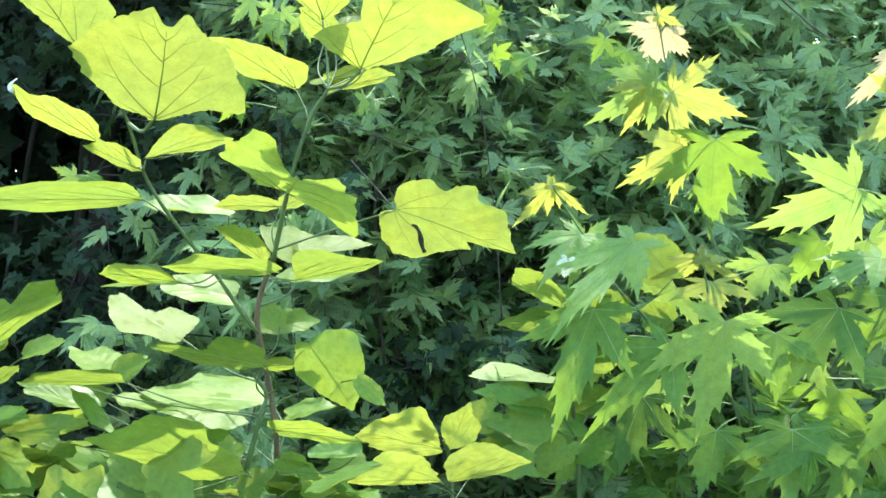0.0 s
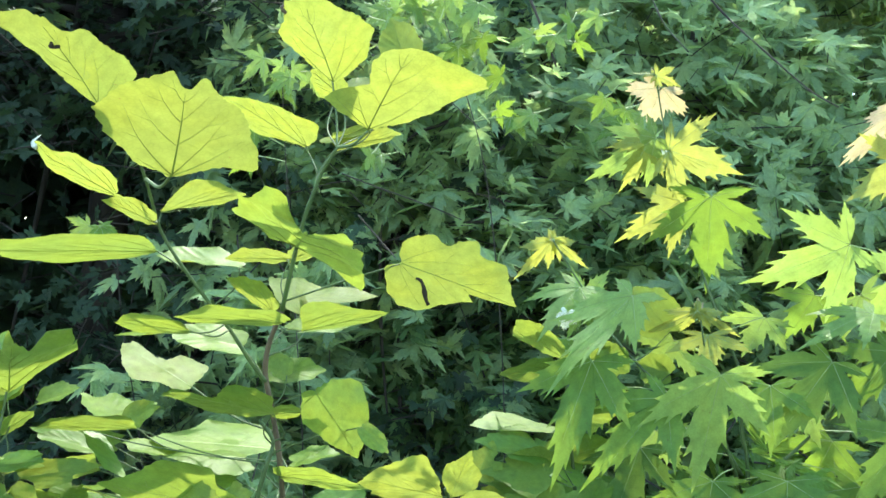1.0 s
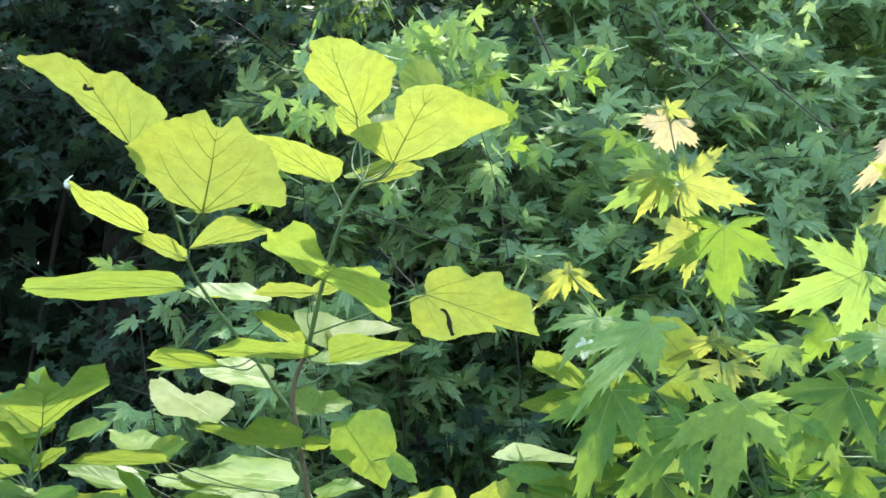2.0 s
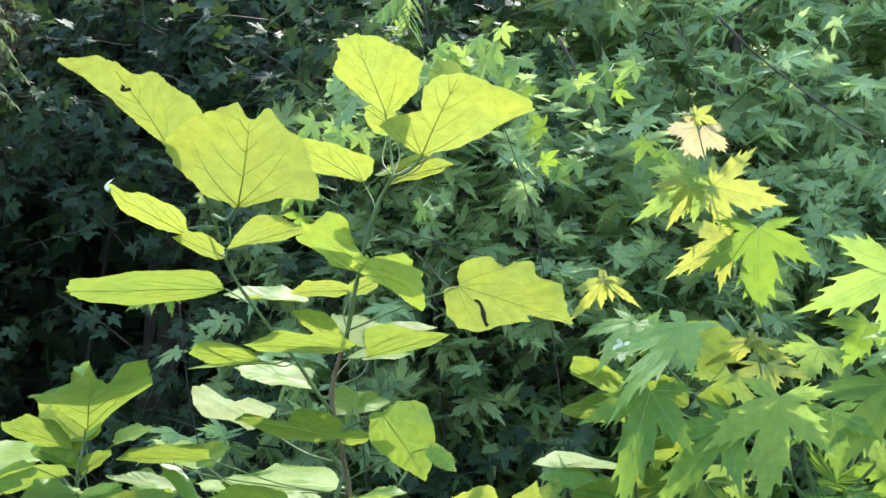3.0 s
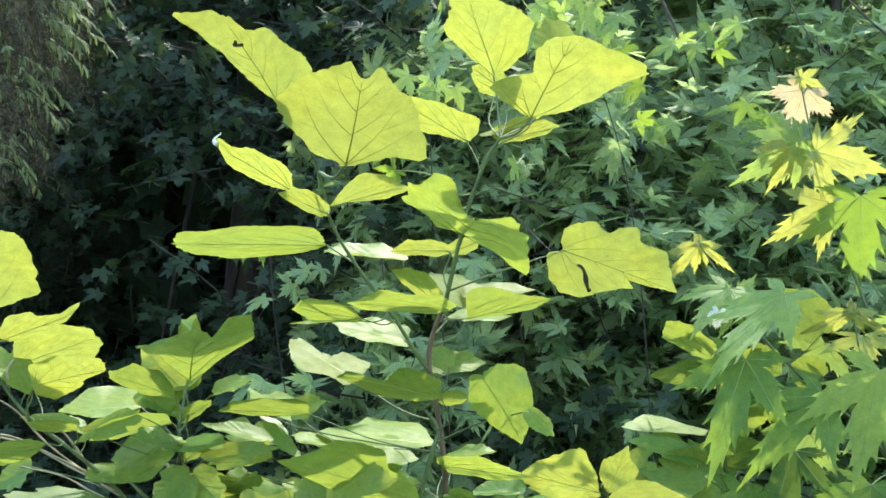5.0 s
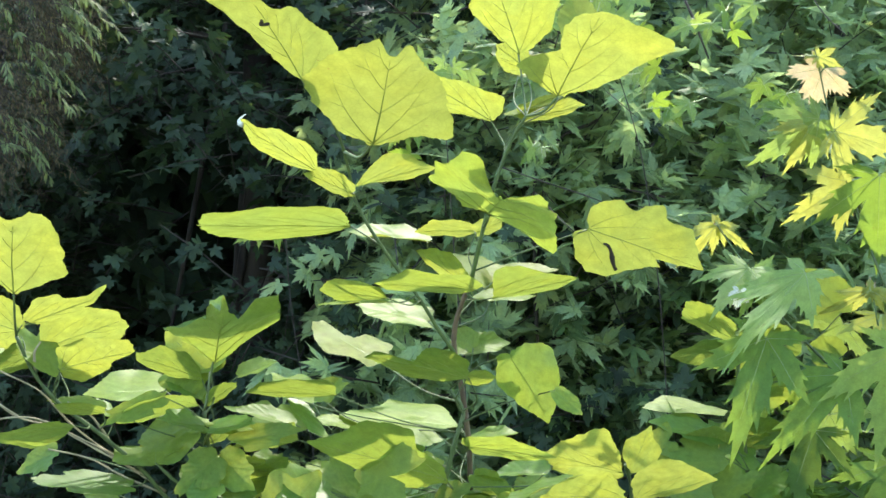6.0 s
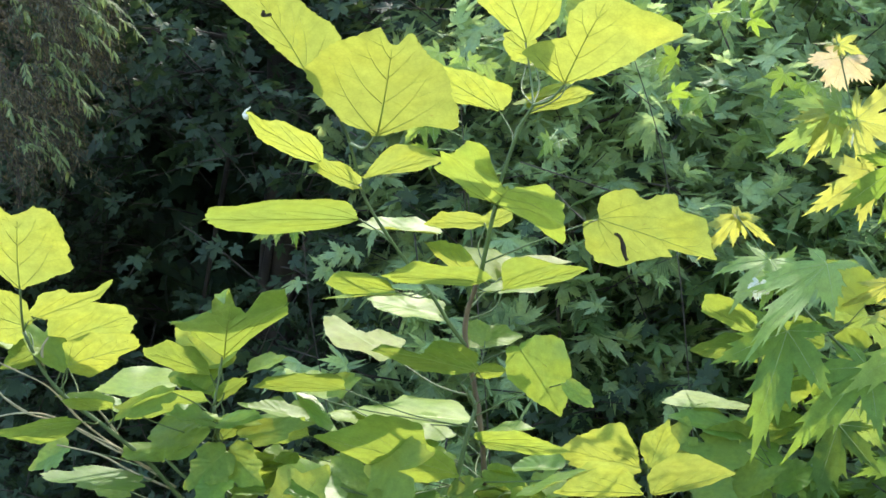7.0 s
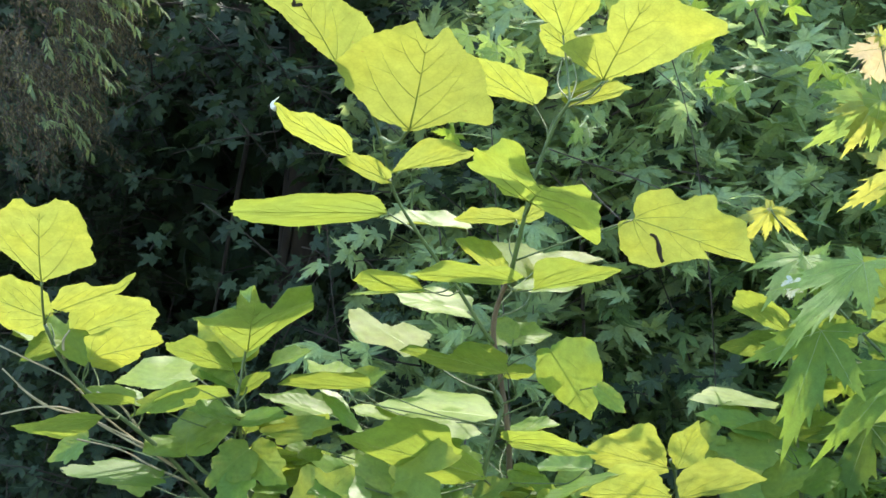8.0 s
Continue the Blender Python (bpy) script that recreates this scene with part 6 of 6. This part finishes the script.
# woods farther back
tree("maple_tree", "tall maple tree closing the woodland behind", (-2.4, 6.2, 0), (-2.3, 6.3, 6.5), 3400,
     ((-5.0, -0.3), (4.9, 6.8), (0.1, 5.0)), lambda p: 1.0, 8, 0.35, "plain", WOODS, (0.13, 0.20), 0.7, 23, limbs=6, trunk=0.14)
# added so that pale leaves lift the dark gaps, as haze would
tree("silver_maple_tree", "silver maple tree closing the woodland behind, leaves lightened for haze", (1.4, 6.4, 0), (1.3, 6.3, 3.9), 1700,
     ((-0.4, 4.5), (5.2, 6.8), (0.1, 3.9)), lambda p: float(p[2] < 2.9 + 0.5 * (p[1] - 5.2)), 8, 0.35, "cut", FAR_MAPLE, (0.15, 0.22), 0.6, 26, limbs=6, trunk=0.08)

# maple growth in the hollow between the shrub and the sapling, shade in its colour
tree("maple_tree", "young maple with small cut leaves, shade put into their dark green", (0.15, 3.3, 0), (0.2, 3.25, 1.7), 850,
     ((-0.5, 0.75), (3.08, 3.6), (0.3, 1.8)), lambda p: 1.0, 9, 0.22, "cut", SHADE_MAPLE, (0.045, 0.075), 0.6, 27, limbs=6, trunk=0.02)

# a sunlit young maple reaching up behind the shrub
tree("silver_maple_tree", "young silver maple with sunlit pale green leaves", (-0.15, 3.2, 0), (-0.18, 3.1, 2.15), 70,
     ((-0.45, 0.06), (2.9, 3.2), (1.72, 2.28)), lambda p: 1.0, 8, 0.2, "cut", FAR_MAPLE, (0.055, 0.09), 0.35, 28, limbs=6, trunk=0.010)



def ash_sapling():
    """A slender sapling with one arching compound leaf of narrow leaflets, and two more behind it."""
    ob = thing("ash_sapling", "slender ash sapling with arching compound leaves of narrow leaflets", "sapling")
    top, tip = Vector((-0.274, 2.950, 2.590)), Vector((-0.417, 2.880, 2.462))
    line = smooth_line([(top.x + 0.12, top.y + 0.25, -0.03), (top.x + 0.10, top.y + 0.16, 1.2), (top.x + 0.05, top.y + 0.05, top.z - 0.15), top], 8)
    v, f = tube_data(line, 0.008, 0.0018, 7, knobs=0.25)
    part("stem", mesh_of("stem", v, f, BARK), ob)
    rnd = random.Random(5)
    for turn, size in ((0, 1.0), (70, 0.9), (-80, 0.9)):
        way = Matrix.Rotation(radians(turn), 3, "Z") @ (tip - top) * size
        rachis = [top + way * t + Vector((0, 0, -0.035 * t * t)) for t in np.linspace(0, 1, 9)]
        v, f = tube_data(rachis, 0.0012, 0.0006, 5)
        stalked = part("leaf", mesh_of("leaf", v, f, PALE_RIB), ob)
        side = way.cross(Vector((0, 0, 1))).normalized()
        for i in range(1, 9):
            for flank in (-1, 1):
                out = (side * flank * 0.8 + way.normalized() * 0.5 + Vector((0, 0, -0.7 - rnd.uniform(0, 0.5)))).normalized()
                across = out.cross(Vector((0, 0, 1))).normalized()
                long, wide = 0.062 * rnd.uniform(0.85, 1.15), 0.0085
                pts = [rachis[i] + out * (long * t) + Vector((0, 0, -0.012 * t * t)) for t in np.linspace(0, 1, 7)]
                half = [wide * math.sin(math.pi * min(1, t * 1.05 + 0.04)) ** 0.7 if t < 1 else 0.0004 for t in np.linspace(0, 1, 7)]
                verts = [q for p, h in zip(pts, half) for q in (p - across * h + Vector((0, 0, h * 0.4)), p, p + across * h + Vector((0, 0, h * 0.4)))]
                faces = [(r * 3 + c, r * 3 + c + 1, r * 3 + c + 4, r * 3 + c + 3) for r in range(6) for c in range(2)]
                uv = [(0.5 + (c - 1) * 0.1 + i, r / 6 + flank) for r in range(7) for c in range(3)]
                part("leaflet", mesh_of("leaflet", verts, faces, MAPLE_LIGHT, uv), stalked)


ash_sapling()

# young maple growth at the foot of the sapling
tree("maple_sapling", "low maple growth with dull green cut leaves", (0.75, 2.8, 0), (0.7, 2.75, 1.3), 110,
     ((0.40, 1.35), (2.52, 2.9), (0.2, 1.46)), lambda p: p[2] < 1.15 + 0.25 * p[0], 6, 0.2, "cut", MAPLE, (0.08, 0.13), 0.8, 24, limbs=5, singles=280, trunk=0.012)


def willow():
    """A feathery tree: a brown mass of seed clusters edged with arching sprigs of narrow leaves."""
    rng = np.random.default_rng(31)
    ob = thing("feathery_tree", "drooping feathery tree with brown clusters and narrow green leaves", "tree", group="trees behind the shrub")
    v, f = tube_data(smooth_line([(-2.6, 3.2, 0), (-2.5, 3.2, 1.5), (-2.3, 3.1, 3.2)], 8), 0.05, 0.02, 8, knobs=0.3)
    part("trunk", mesh_of("trunk", v, f, BARK), ob)
    pos, out, spos, sout, tv, tf = [], [], [], [], [], []

    def edge(z):
        """How far the mass reaches at a height."""
        return float(np.interp(z, (1.74, 1.84, 1.95, 2.05, 2.15, 2.28, 2.8), (-1.80, -1.58, -1.47, -1.44, -1.42, -1.36, -1.30)))

    def sprig(foot, way, drop, length, brown):
        line = [foot + way * (length * t) + Vector((0, 0, -drop * length * t * t)) for t in np.linspace(0, 1, 7)]
        tube_data(line, 0.0010, 0.0004, 4, tv, tf)
        for k in range(int(length * (420 if brown else 190))):
            t = rng.uniform(0.1, 1) ** 0.7
            p = foot + way * (length * t) + Vector((0, 0, -drop * length * t * t))
            along = way + Vector((0, 0, -2 * drop * t))
            a = rng.uniform(0, 6.28)
            o = along.normalized() * 0.9 + Vector((math.cos(a) * 0.6, math.sin(a) * 0.6, -0.2 + 0.3 * math.sin(a * 3)))
            if brown:
                spos.append(tuple(p + Vector(rng.normal(0, 0.010, 3)))); sout.append(tuple(o + Vector(rng.normal(0, 0.6, 3))))
            else:
                pos.append(tuple(p)); out.append(tuple(o))

    for i in range(620):
        z = rng.uniform(1.99, 2.75)
        x = edge(z) - 0.03 - rng.exponential(0.16)
        way = Vector((rng.uniform(0.0, 1.0), rng.normal(-0.2, 0.4), rng.uniform(-0.5, 0.3))).normalized()
        sprig(Vector((x, rng.uniform(2.58, 2.95), z)), way, rng.uniform(0.3, 1.2), rng.uniform(0.06, 0.12), rng.random() < 0.9)
    for i in range(120):
        z = 1.95 + 0.85 * rng.random() ** 0.8
        x = edge(z) + rng.uniform(-0.10, 0.0) + (0.10 * rng.random() if z > 2.12 else 0)
        way = Vector((rng.uniform(0.4, 1.0), rng.normal(-0.1, 0.35), rng.uniform(-0.3, 0.3))).normalized()
        sprig(Vector((x, rng.uniform(2.55, 2.7), z)), way, rng.uniform(0.3, 0.9), rng.uniform(0.05, 0.11), False)
    tagged(part("twigwork", mesh_of("twigwork", tv, tf, BARK), ob), kind="stuff")
    pos, out = np.array(pos), np.array(out)
    turns = frames(pos, out, rng, 0.35, 0.12, (0.018, 0.036))
    tagged(part("crown", joined_leaves("crown", pos, turns, "narrow", WILLOW, 31), ob), kind="stuff")
    spos, sout = np.array(spos), np.array(sout)
    turns = frames(spos, sout, rng, 0.3, 0.4, (0.008, 0.020))
    tagged(part("inner_crown", joined_leaves("inner_crown", spos, turns, "narrow", SEEDS, 32), ob, "dull brown seed clusters"), kind="stuff")


willow()
